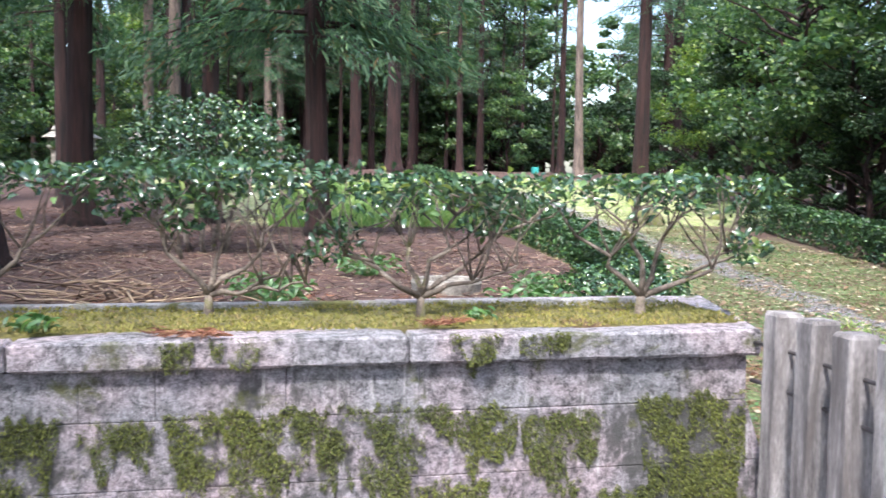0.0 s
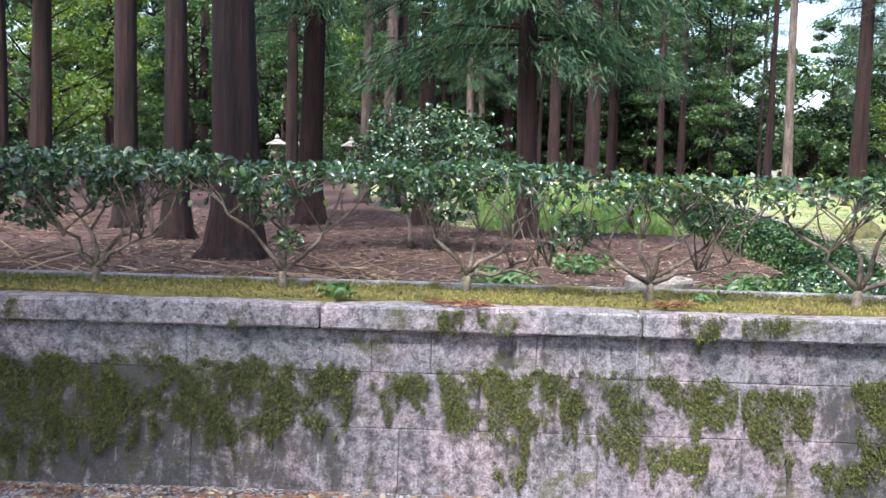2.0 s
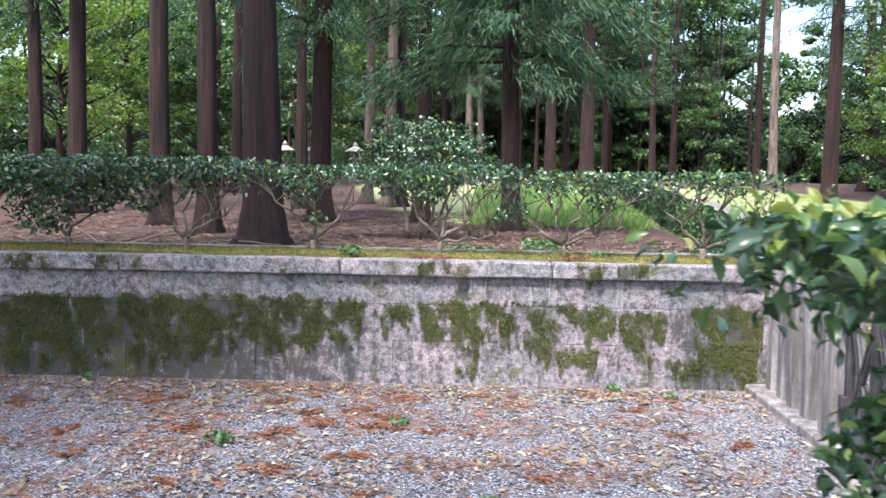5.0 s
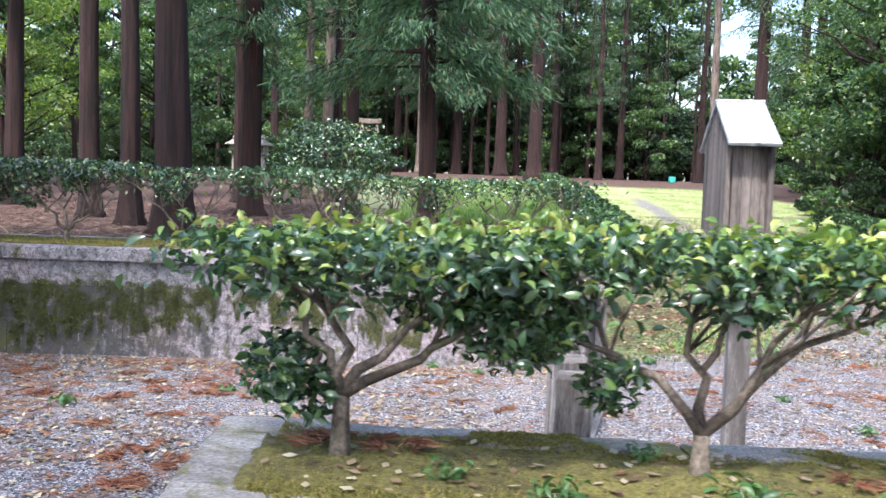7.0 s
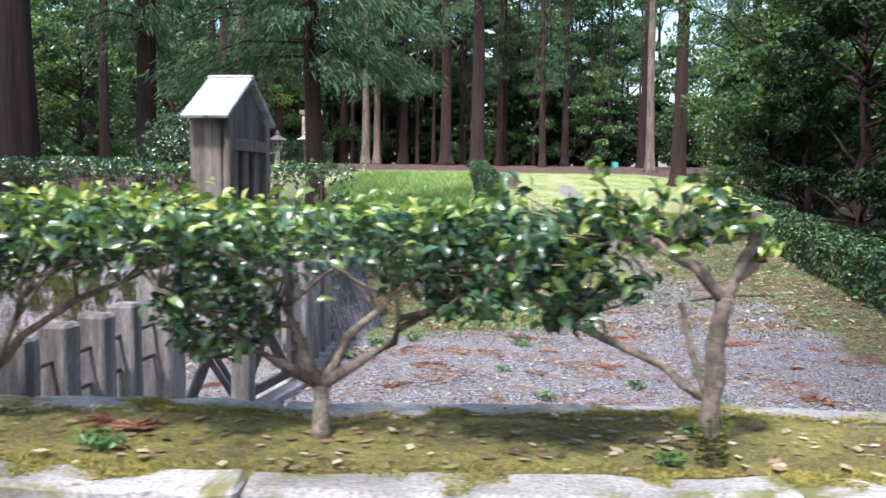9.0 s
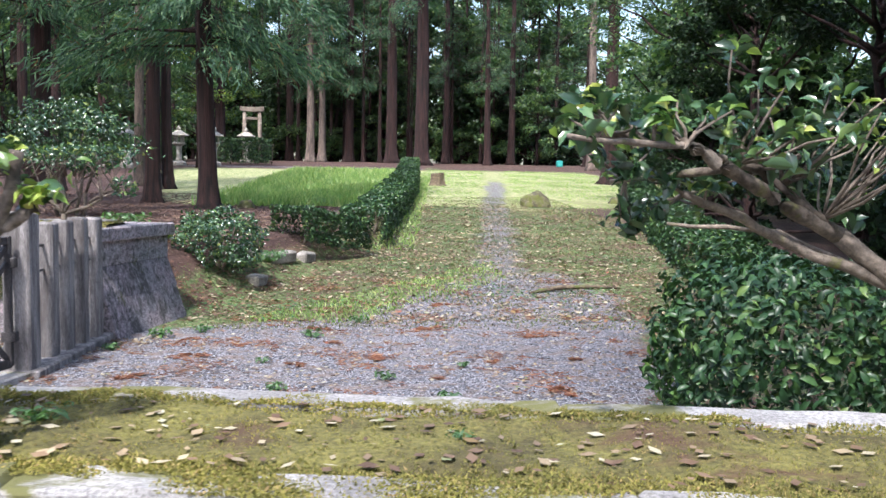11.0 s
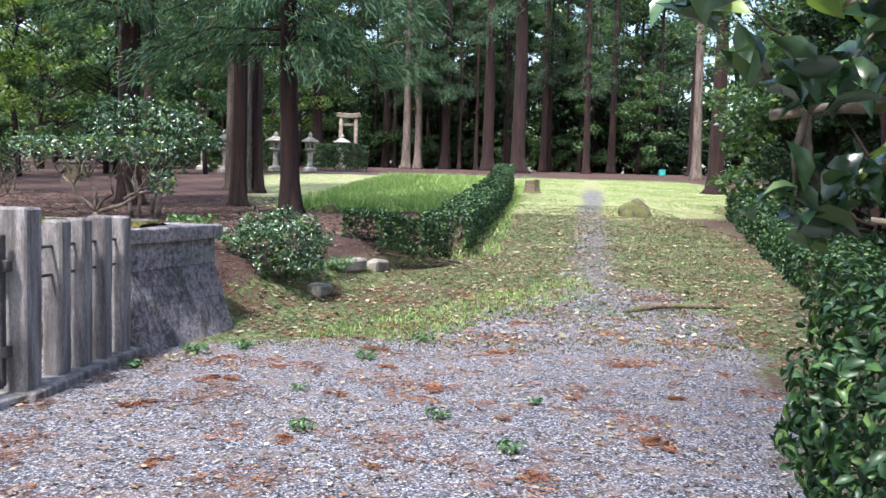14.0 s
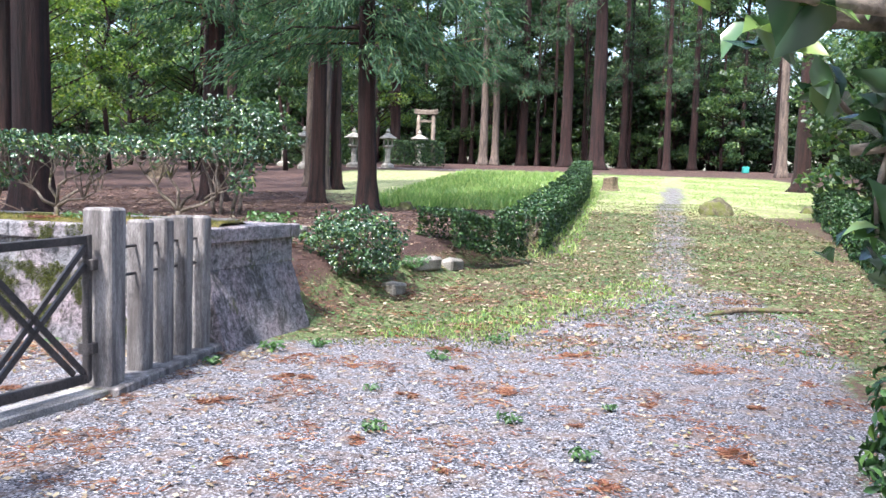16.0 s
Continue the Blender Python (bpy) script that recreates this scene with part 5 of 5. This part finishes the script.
for i in range(46):                                     # slender stems that stand dark behind the clearing
    x = -14 + i * 0.95 + rt.uniform(-0.4, 0.4)
    if not in_gap(x, 63):
        cedar(x, 63 + rt.uniform(-1.5, 4), "slim", rt.uniform(0.55, 0.95), rt.uniform(0, 360), "slender dark cedar deep in the wood")
# unseen trees added behind and beside the walker; the cedar crowns block the sun
for x, y, k, s in ((-20, -16, "dark2", 1.3), (-12, -24, "dark2", 1.4), (-4, -27, "dark2", 1.4), (4, -26, "dark2", 1.4), (12, -25, "dark2", 1.4), (20, -18, "dark2", 1.3), (26, -6, "dark2", 1.2), (-26, -4, "dark2", 1.3), (-24, 5, "dark", 1.2)):
    broad(x, y, k, s, (x * 57 + y * 13) % 360)
for k, (x, y) in enumerate(((-11, -8), (-8.5, -7.5), (-14, -13), (-9.5, -3.5), (-6.5, -16), (3.0, -19), (9.0, -17), (14, -9), (9.8, -4.6), (12.6, 1.2), (15.2, 4.6), (11.0, -1.2), (8.6, -5.4), (5.2, -8.2))):
    cedar(x, y, "unseen_high", 1.0, k * 47)


# ---------------------------------------------------------------- stone lanterns, gateway, stumps, rock, ring
def lathe(profile, sides, sq=False):
    vs, fs = [], []
    for r, z in profile:
        for k in range(sides):
            a = 2 * math.pi * (k + (0.5 if sq else 0)) / sides
            vs.append((r * math.cos(a), r * math.sin(a), z))
    for i in range(len(profile) - 1):
        for k in range(sides):
            a, b = i * sides + k, i * sides + (k + 1) % sides
            fs.append((a, b, b + sides, a + sides))
    fs.append(tuple(range(sides - 1, -1, -1)))
    fs.append(tuple(range((len(profile) - 1) * sides, len(profile) * sides)))
    return vs, fs


def stone_lantern():
    ob = thing("stone_lantern", 0, 0, 0, 0, "pale granite lantern with a curved roof and finial", "lantern", "stone lanterns before the gateway")
    for nm, prof, n in (("base", [(0.42, 0), (0.42, 0.16), (0.34, 0.24), (0.2, 0.28)], 6), ("shaft", [(0.17, 0.28), (0.14, 0.6), (0.15, 0.66), (0.14, 0.72), (0.17, 1.08)], 12),
                        ("platform", [(0.18, 1.08), (0.36, 1.2), (0.36, 1.28), (0.3, 1.3)], 6), ("roof", [(0.3, 1.62), (0.58, 1.66), (0.56, 1.71), (0.3, 1.84), (0.13, 1.95)], 6),
                        ("finial", [(0.08, 1.95), (0.12, 2.0), (0.13, 2.07), (0.07, 2.16), (0.01, 2.23)], 10)):
        v, f = lathe(prof, n)
        part(nm, mesh_of(nm, v, f, M_LANTERN), None, ob)
    fire = bmesh.new()
    for k in range(6):
        a = math.radians(60 * k)
        block(fire, math.cos(a) * 0.25 - 0.045, math.cos(a) * 0.25 + 0.045, math.sin(a) * 0.25 - 0.045, math.sin(a) * 0.25 + 0.045, 1.3, 1.62)
    part("fire_box", fire, M_LANTERN, ob)
    return ob


first = stone_lantern()
for k, (x, y, s) in enumerate(((-6.75, 42.6, 1.05), (-5.2, 47.2, 1.0), (-3.3, 47.4, 1.05), (-8.9, 46.0, 1.0), (-2.3, 53.0, 0.9), (-7.9, 46.5, 1.0))):
    m = pose(x, y, gz(x, y), 0, 0, 20 * k)
    if k == 0:
        first.matrix_world = m
    else:
        copy_thing(first, m)


def gateway(x, y):
    ob = thing("shrine_gateway", x, y, gz(x, y), 6, "pale wooden shrine gateway with two posts and a tie beam", "gateway")
    for s in (-1, 1):
        v, f = tube_data([(s * 0.5, 0, -0.05), (s * 0.46, 0, 3.2)], [0.14, 0.115], 12)
        part("post", mesh_of("post", v, f, M_GATEWAY, True), None, ob)
    part("tie_beam", boxed(-0.46, 0.46, -0.06, 0.06, 2.72, 2.88, bevel=0.01), M_GATEWAY, ob)
    top = boxed(-0.74, 0.74, -0.16, 0.16, 3.2, 3.5, bevel=0.02)
    bmesh.ops.subdivide_edges(top, edges=[e for e in top.edges if e.calc_length() > 1], cuts=6)
    for w in top.verts:
        w.co.z += 0.05 * (w.co.x / 0.74) ** 2
    part("lintel", top, M_GATEWAY, ob)


gateway(-2.0, 53.5)


def lumpy(name, x, y, sx, sy, h, seed, material, label, category, flat=1.0):
    bm = bmesh.new()
    bmesh.ops.create_icosphere(bm, subdivisions=4, radius=1)
    for w in bm.verts:
        d = 1 + 0.25 * noise.noise(w.co * 1.3 + Vector((seed, 0, 0))) + 0.10 * noise.noise(w.co * 4 + Vector((0, seed, 0)))
        w.co = Vector((w.co.x * sx * d, w.co.y * sy * d, max(-0.1, min(w.co.z, flat) * h * d)))
    ob = new(name, from_bm(name, bm, material, True))
    ob.location = (x, y, gz(x, y))
    return tagged(ob, label, category)


lumpy("rock", 9.92, 20.4, 0.42, 0.35, 0.42, 3.0, M_ROCK, "low mossy boulder beside the gravel path", "rock")
lumpy("rock", 12.6, 22.0, 0.22, 0.2, 0.18, 8.0, M_ROCK, "small dark stone in the sunny grass", "rock")
lumpy("rock", 2.5, 17.6, 0.2, 0.2, 0.2, 5.0, M_ROCK, "small brown stone on the needle litter", "rock")


def stump(x, y, r, h, seed, label):
    rr = random.Random(seed)
    prof = [(r * 1.5, -0.05), (r * 1.15, 0.06), (r, h * 0.5), (r * 0.95, h)]
    v, f = lathe(prof, 18)
    v = [(a * (1 + 0.12 * math.sin(5 * math.atan2(b, a) + seed)), b * (1 + 0.12 * math.sin(5 * math.atan2(b, a) + seed)), c + (rr.uniform(-0.05, 0.05) if c > h * 0.9 else 0)) for a, b, c in v]
    ob = new("tree_stump", mesh_of("tree_stump", v, f, M_STUMP))
    ob.location = (x, y, gz(x, y))
    tagged(ob, label, "stump")


stump(7.98, 30.6, 0.26, 0.45, 2, "grey weathered tree stump beside the hedge end")
stump(-9.0, 30.0, 0.3, 0.6, 4, "dark tree stump on the forest floor")

ring = lathe([(0.30, 0), (0.32, 0.10), (0.31, 0.13), (0.25, 0.13), (0.24, 0.02)], 28)
ob = new("planter_ring", mesh_of("planter_ring", ring[0], ring[1], M_CLAY))
ob.location = (2.45, 8.2, gz(2.45, 8.2) - 0.01)
tagged(ob, "round pale concrete ring on the forest floor", "ring")
blk = boxed(-0.09, 0.09, -0.08, 0.08, 0, 0.16, bevel=0.015)
ob = new("stone_block", from_bm("stone_block", blk, M_CLAY))
ob.location = (0.28, 6.1, gz(0.28, 6.1))
tagged(ob, "small pale stone block behind the wall", "stone")
for k, (x, y, L) in enumerate(((3.75, 7.55, 0.5), (4.2, 8.2, 0.55), (4.05, 7.1, 0.25), (4.5, 8.75, 0.4))):
    bm = boxed(-L / 2, L / 2, -0.1, 0.1, -0.05, 0.09, bevel=0.025, jitter=0.02, rng=rng)
    ob = new("edging_stone", from_bm("edging_stone", bm, M_CLAY))
    ob.matrix_world = pose(x, y, gz(x, y), 0, 0, 50 + 8 * k)
    tagged(ob, "rough pale edging stone at the foot of the bank", "stone", "edging stones of the bank")
box = boxed(-0.2, 0.2, -0.18, 0.18, 0, 0.42, bevel=0.03)
ob = new("teal_bin", from_bm("teal_bin", box, M_TEAL))
ob.location = (18.2, 56.0, gz(18.2, 56.0))
tagged(ob, "teal plastic bin deep among the trees", "bin")


# ---------------------------------------------------------------- litter, weeds, grass
def sprig_mesh(seed):
    """A fallen cedar sprig: a few ragged fans of dead needles."""
    nn = np.random.default_rng(seed)
    bs, ts = [], []
    for k in range(7):
        a0 = nn.uniform(0, 6.28)
        p = nn.normal(size=2) * 0.045
        n = int(nn.integers(14, 34))
        a = a0 + nn.normal(size=n) * 0.45
        L = nn.uniform(0.02, 0.085, n)
        b = np.stack([p[0] + nn.normal(size=n) * 0.012, p[1] + nn.normal(size=n) * 0.012, 0.004 + np.abs(nn.normal(size=n)) * 0.005], 1)
        bs.append(b)
        ts.append(b + np.stack([np.cos(a) * L, np.sin(a) * L, nn.normal(size=n) * 0.008 + 0.004], 1))
    return strand_cloud("cedar_sprig", np.concatenate(bs), np.concatenate(ts), 0.0028, M_SPRIG, nn)


SPRIGS = [sprig_mesh(70 + k) for k in range(9)]
rs = random.Random(31)
WEST = [(-0.15 + 0.55 * math.sin(k * 2.4) * (1 + k * 0.09) - 0.05 * k, 2.2 + 1.4 * math.sin(k * 1.7 + 0.6)) for k in range(34)]
SPOTS = WEST + [(4.9, 3.01), (4.4, 3.77), (5.86, 2.52), (4.72, 2.01), (5.1, 3.9), (4.05, 3.35), (3.7, 2.6), (5.5, 3.2), (6.3, 3.1), (6.6, 2.1), (5.2, 1.6), (6.0, 1.5), (4.2, 1.5), (6.9, 4.2), (5.9, 4.6), (4.9, 4.6), (7.0, 3.2), (7.6, 2.6), (3.9, 4.1), (6.2, 6.0),
         (7.4, 6.5), (5.3, 6.2), (4.4, 5.4), (0.2, 2.2), (-0.7, 1.4), (-0.2, 3.1), (-1.6, 2.6), (0.6, 2.7), (1.2, 1.9), (-1.2, 3.5), (-2.2, 3.2), (1.9, 3.4), (2.4, 2.6), (0.9, 3.7), (-0.4, 0.8), (0.5, 1.2), (-2.6, 2.0), (1.6, 0.7), (-1.9, 0.9), (2.1, 1.4)]
for k, (x, y) in enumerate(SPOTS):
    ob = new("cedar_sprig", SPRIGS[k % 9])
    s = rs.uniform(0.6, 1.35)
    ob.matrix_world = pose(x + rs.uniform(-0.05, 0.05), y, gz(x, y) + 0.004, 0, 0, rs.uniform(0, 360)) @ Matrix.Diagonal((s, s, s, 1))
    tagged(ob, "fallen red-brown cedar sprig on the gravel", "sprig", "fallen cedar sprigs")


for k, (x, y, z) in enumerate(((0.62, 4.2, 0.945), (0.45, 4.22, 0.945), (1.62, 4.32, 0.96), (1.75, near_front(1.75) - 0.22, 0.80), (1.55, near_front(1.55) - 0.25, 0.80), (3.05, near_front(3.05) - 0.4, 0.80))):
    ob = new("cedar_sprig", SPRIGS[(k * 2) % 9])
    ob.matrix_world = pose(x, y, z + 0.008, 0, 0, 70 * k)
    tagged(ob, "fallen red-brown cedar sprig on the mossy stone", "sprig", "fallen cedar sprigs")


def scatter(n, x0, x1, y0, y1, keep):
    x, y = nr.uniform(x0, x1, n), nr.uniform(y0, y1, n)
    k = keep(x, y)
    return x[k], y[k]


def off_walls(x, y):
    far = (y > 4.05) & (y < 5.45) & (x < 3.5)
    nf = np.interp(x, [1.2, 3.6, 4.8, 9.0], [-0.78, -1.06, -1.11, -1.85])
    near = (x > 1.15) & (y < nf + 0.05) & (y > nf - 0.9)
    return ~far & ~near


x, y = scatter(42000, -4, 10, -1.5, 13.0, off_walls)
z = ground_z(x, y) + 0.008
me = leaf_cloud("fallen_leaves", np.stack([x, y, z + 0.006], 1), 0.03, M_FALLEN, nr, up=3.5, spread=0.75, fold=False, aspect=0.6)
tagged(new("fallen_leaves", me), "dry brown and straw-coloured leaves scattered over the gravel", "leaves", kind="stuff")
x, y = scatter(9000, -4, 2.2, 0.2, 3.9, lambda a, b: (wiggle(a, b, 1.4) + 0.5 * wiggle(a, b, 4.1) > 0.1))
me = leaf_cloud("fallen_leaves", np.stack([x, y, ground_z(x, y) + 0.012], 1), 0.042, M_FALLEN, nr, up=2.5, spread=0.7, fold=False, aspect=0.5)
tagged(new("fallen_leaves", me), "drifts of brown leaves over the west end of the gravel", "leaves", kind="stuff")
x, y = scatter(5000, -5, 3.6, 3.2, 4.1, lambda a, b: nr.uniform(size=len(a)) < step(3.3, 4.0, b) * 0.8)
me = leaf_cloud("fallen_leaves", np.stack([x, y, ground_z(x, y) + 0.008], 1), 0.04, M_FALLEN, nr, up=2.5, spread=0.6, fold=False, aspect=0.6)
tagged(new("fallen_leaves", me), "brown leaves drifted along the foot of the wall", "leaves", kind="stuff")
x, y = scatter(16000, 3.6, 11.0, 5.0, 21.0, lambda a, b: a > bank_edge(b) + 0.3)
me = leaf_cloud("fallen_leaves", np.stack([x, y, ground_z(x, y) + 0.022], 1), 0.055, M_FALLEN, nr, up=3.0, spread=0.7, fold=False, aspect=0.6)
tagged(new("fallen_leaves", me), "dry brown leaves scattered over the mossy slope", "leaves", kind="stuff")
x, y = scatter(30000, 3.6, 11.0, 5.0, 20.0, lambda a, b: (a > bank_edge(b) + 0.3) & (wiggle(a, b, 1.1) + 0.6 * wiggle(a + 5, b, 3.1) > 0.45))
me = leaf_cloud("seedlings", np.stack([x, y, ground_z(x, y) + 0.025], 1), 0.035, M_WEED, nr, up=2.0, spread=0.7, fold=False, aspect=0.6)
tagged(new("seedlings", me), "patches of small green seedlings on the mossy slope", "seedlings", kind="stuff")
n = 700
x = nr.uniform(1.4, 7.2, n)
y = np.array([near_front(a) for a in x]) - nr.uniform(0.14, 0.68, n)
me = leaf_cloud("fallen_leaves", np.stack([x, y, lump(x, y, 2, 0.775) + 0.012], 1), 0.032, M_FALLEN, nr, up=5, spread=0.6, fold=False, aspect=0.6)
tagged(new("fallen_leaves", me), "a few brown leaves on the moss inside the kerb", "leaves", kind="stuff")

n = 26000
x, y = scatter(n, -9, 4.6, 5.1, 24, lambda a, b: (a < bank_edge(b) + 0.3))
z = ground_z(x, y) + 0.01
base = np.stack([x, y, z], 1)
a = nr.uniform(0, 6.28, len(x))
L = nr.uniform(0.05, 0.22, len(x))
tip = base + np.stack([np.cos(a) * L, np.sin(a) * L, np.abs(nr.normal(size=len(x))) * 0.025], 1)
tagged(new("needle_litter", strand_cloud("needle_litter", base, tip, 0.005, M_LITTER, nr)), "thick red-brown cedar needle litter on the forest floor", "litter", kind="stuff")


x, y = scatter(16000, -4, 9.5, -0.6, 9.0, lambda a, b: off_walls(a, b) & (nr.uniform(size=len(a)) < 0.25 + 0.75 * (wiggle(a, b, 1.6) > 0.1)))
base = np.stack([x, y, ground_z(x, y) + 0.011], 1)
a = nr.uniform(0, 6.28, len(x))
L = nr.uniform(0.015, 0.06, len(x))
tip = base + np.stack([np.cos(a) * L, np.sin(a) * L, np.abs(nr.normal(size=len(x))) * 0.004], 1)
tagged(new("needle_bits", strand_cloud("needle_bits", base, tip, 0.003, M_LITTER, nr)), "brown needle bits and stalks scattered on the gravel", "litter", kind="stuff")
x, y = scatter(130000, -5, 8.5, -0.5, 8.0, lambda a, b: off_walls(a, b) & (np.array([noise.noise(Vector((p * 1.6, q * 2.2, 3))) + 0.6 * noise.noise(Vector((p * 6, q * 7, 8))) + (0.2 if p < 1.8 else 0.0) for p, q in zip(a, b)]) > 0.26))
base = np.stack([x, y, ground_z(x, y) + 0.012], 1)
a = nr.uniform(0, 6.28, len(x))
L = nr.uniform(0.02, 0.08, len(x))
tip = base + np.stack([np.cos(a) * L, np.sin(a) * L, np.abs(nr.normal(size=len(x))) * 0.008], 1)
tagged(new("needle_drift", strand_cloud("needle_drift", base, tip, 0.003, M_SPRIG, nr)), "drifts of red-brown cedar needles on the gravel", "litter", kind="stuff")
x, y = scatter(90000, 3.2, 11.0, 4.6, 24.0, lambda a, b: (a > bank_edge(b) + 0.2) & (nr.uniform(size=len(a)) < 0.3 + 0.7 * (wiggle(a, b, 2.3) > -0.1)))
b0 = np.stack([x, y, ground_z(x, y) + 0.002], 1)
tagged(new("slope_moss", strand_cloud("slope_moss", b0, b0 + nr.normal(size=b0.shape) * 0.008 + [0, 0, 0.014], 0.006, M_SLOPE, nr)), "low yellow-green moss and seedlings on the slope", "moss", kind="stuff")


def twig_pile(x, y, r, n, seed, label):
    nn = np.random.default_rng(seed)
    rr = random.Random(seed)
    data = []
    for k in range(n):
        a, L = rr.uniform(0, 6.28), rr.uniform(0.25, 0.8)
        cx, cy, cz = rr.gauss(0, r * 0.45), rr.gauss(0, r * 0.3), abs(rr.gauss(0, 0.09)) + 0.02
        d = Vector((math.cos(a) * L / 2, math.sin(a) * L / 2, rr.uniform(-0.08, 0.12)))
        c = Vector((cx, cy, cz))
        data.append(tube_data(bend(c - d, c + d, rr, 3, 0.06), [0.008, 0.008, 0.006, 0.003], 4))
    v, f = join_data(data)
    ob = new("twig_pile", mesh_of("twig_pile", v, f, M_TWIG))
    ob.location = (x, y, gz(x, y))
    tagged(ob, label, "twigs", kind="stuff")


twig_pile(-0.35, 7.6, 0.9, 90, 1, "heap of pale bare twigs on the forest floor")
twig_pile(-2.3, 6.9, 1.0, 90, 2, "heap of dead branches against the thick cedar")
twig_pile(-4.2, 8.5, 1.2, 80, 3, "heap of dead branches on the forest floor")

v, f = tube_data([(7.3, 6.75, gz(7.3, 6.75) + 0.02), (7.7, 7.0, gz(7.7, 7.0) + 0.045), (8.1, 7.15, gz(8.1, 7.15) + 0.03), (8.5, 7.15, gz(8.5, 7.15) + 0.02)], [0.018, 0.03, 0.025, 0.012], 8)
tagged(new("fallen_branch", mesh_of("fallen_branch", v, f, M_STUMP, True)), "dark fallen branch lying on the gravel edge", "branch")


def weed(x, y, z, size, seed, n=26, label="small bright green weed in the gravel", ratio=0.62):
    nn = np.random.default_rng(seed)
    a, rr = nn.uniform(0, 6.28, n), nn.uniform(0.15, 1, n) * size
    c = np.stack([np.cos(a) * rr, np.sin(a) * rr, nn.uniform(0.1, 0.55, n) * size + 0.01], 1)
    out = np.stack([np.cos(a), np.sin(a), np.full(n, 0.8)], 1)
    ob = thing("weed", x, y, z, 0, label, "weed", "small weeds")
    part("foliage", leaf_cloud("foliage", c, size * ratio, M_WEED, nn, up=0.9, out=out * 0.5, aspect=0.42), None, ob)
    b = np.zeros((n, 3))
    tagged(part("stalkwork", strand_cloud("stalkwork", b, c, 0.002, M_WEED, nn), None, ob), kind="stuff")


weed(-0.10, 4.33, 0.95, 0.11, 1, 30, "broad-leaved green plant on the wall top")
weed(1.82, 4.42, 0.96, 0.08, 2, 24, "broad-leaved green plant on the wall top")
for k, (x, y, s) in enumerate(((-2.05, 4.02, 0.07), (2.3, 3.8, 0.06), (1.9, 4.0, 0.07), (0.4, 2.9, 0.07), (4.8, 2.2, 0.08), (5.5, 2.5, 0.08), (4.9, 4.2, 0.1), (4.6, 3.1, 0.06), (6.1, 2.9, 0.06), (3.6, 4.2, 0.12), (3.9, 4.45, 0.1), (3.35, 3.6, 0.08), (5.3, 5.0, 0.1), (0.9, 1.5, 0.06), (5.9, 1.9, 0.08), (-0.6, 2.4, 0.1))):
    weed(x, y, gz(x, y), s, 10 + k)
for k, (x, o, s) in enumerate(((1.9, 0.5, 0.1), (2.15, 0.62, 0.12), (2.45, 0.2, 0.08), (3.0, 0.55, 0.1), (2.62, 0.55, 0.13), (4.62, 0.35, 0.09), (4.45, 0.6, 0.08), (5.6, 0.4, 0.05))):
    weed(x, near_front(x) - o, 0.79, s * 0.75, 40 + k, 34, "leafy green weed in the moss bed", 0.45)
for k, (x, y, s) in enumerate(((1.2, 5.6, 0.2), (1.45, 5.9, 0.25), (0.95, 6.4, 0.22), (0.9, 7.5, 0.3), (2.0, 6.2, 0.25), (2.4, 6.0, 0.28), (2.8, 6.6, 0.3), (3.0, 5.8, 0.22), (-0.2, 5.5, 0.15), (-1.9, 5.4, 0.2), (-1.1, 5.4, 0.15), (1.9, 9.5, 0.3), (4.1, 7.9, 0.2), (3.3, 8.0, 0.25))):
    weed(x, y, gz(x, y), s * 1.25, 60 + k, 170, "low green undergrowth behind the wall", 0.24)


def grass_field(name, n, x0, x1, y0, y1, h, keep, label):
    x, y = scatter(n, x0, x1, y0, y1, keep)
    b = np.stack([x, y, ground_z(x, y)], 1)
    t = b + np.stack([nr.normal(size=len(x)) * h * 0.4, nr.normal(size=len(x)) * h * 0.4, nr.uniform(0.5, 1.2, len(x)) * h], 1)
    tagged(new(name, strand_cloud(name, b, t, h * 0.06 + 0.004, M_GRASS, nr)), label, "grass", kind="stuff")


grass_field("tall_grass", 26000, 0.5, 7.4, 19, 42, 0.28, lambda a, b: (a < 4.9 + 0.1 * (b - 14)) & (a > 1.0 + 0.03 * (b - 20)), "bright green uncut grass in the sunny clearing")
grass_field("hedge_grass", 9000, 5.4, 9.0, 10.8, 38, 0.11, lambda a, b: np.abs(a - (5.78 + (b - 11) * 0.078)) < 0.35, "bright green grass along the foot of the hedge")
grass_field("clover_patch", 9000, 4.2, 7.2, 5.0, 11, 0.045, lambda a, b: np.abs(b - 5.6 - 1.4 * (a - 5.0)) < 0.8, "low green clover at the edge of the gravel")
grass_field("short_grass", 50000, 6.6, 17.0, 16, 46, 0.05, lambda a, b: (nr.uniform(size=len(a)) < step(0.2, 0.9, np.abs(a - 7.45 - (b - 10.3) * 0.135)) * step(16, 30, b)) & (wiggle(a, b, 0.9) + 0.7 * wiggle(a, b, 2.7) + nr.normal(size=len(a)) * 0.3 > -0.2), "thin pale yellow-green grass in the sunny clearing")
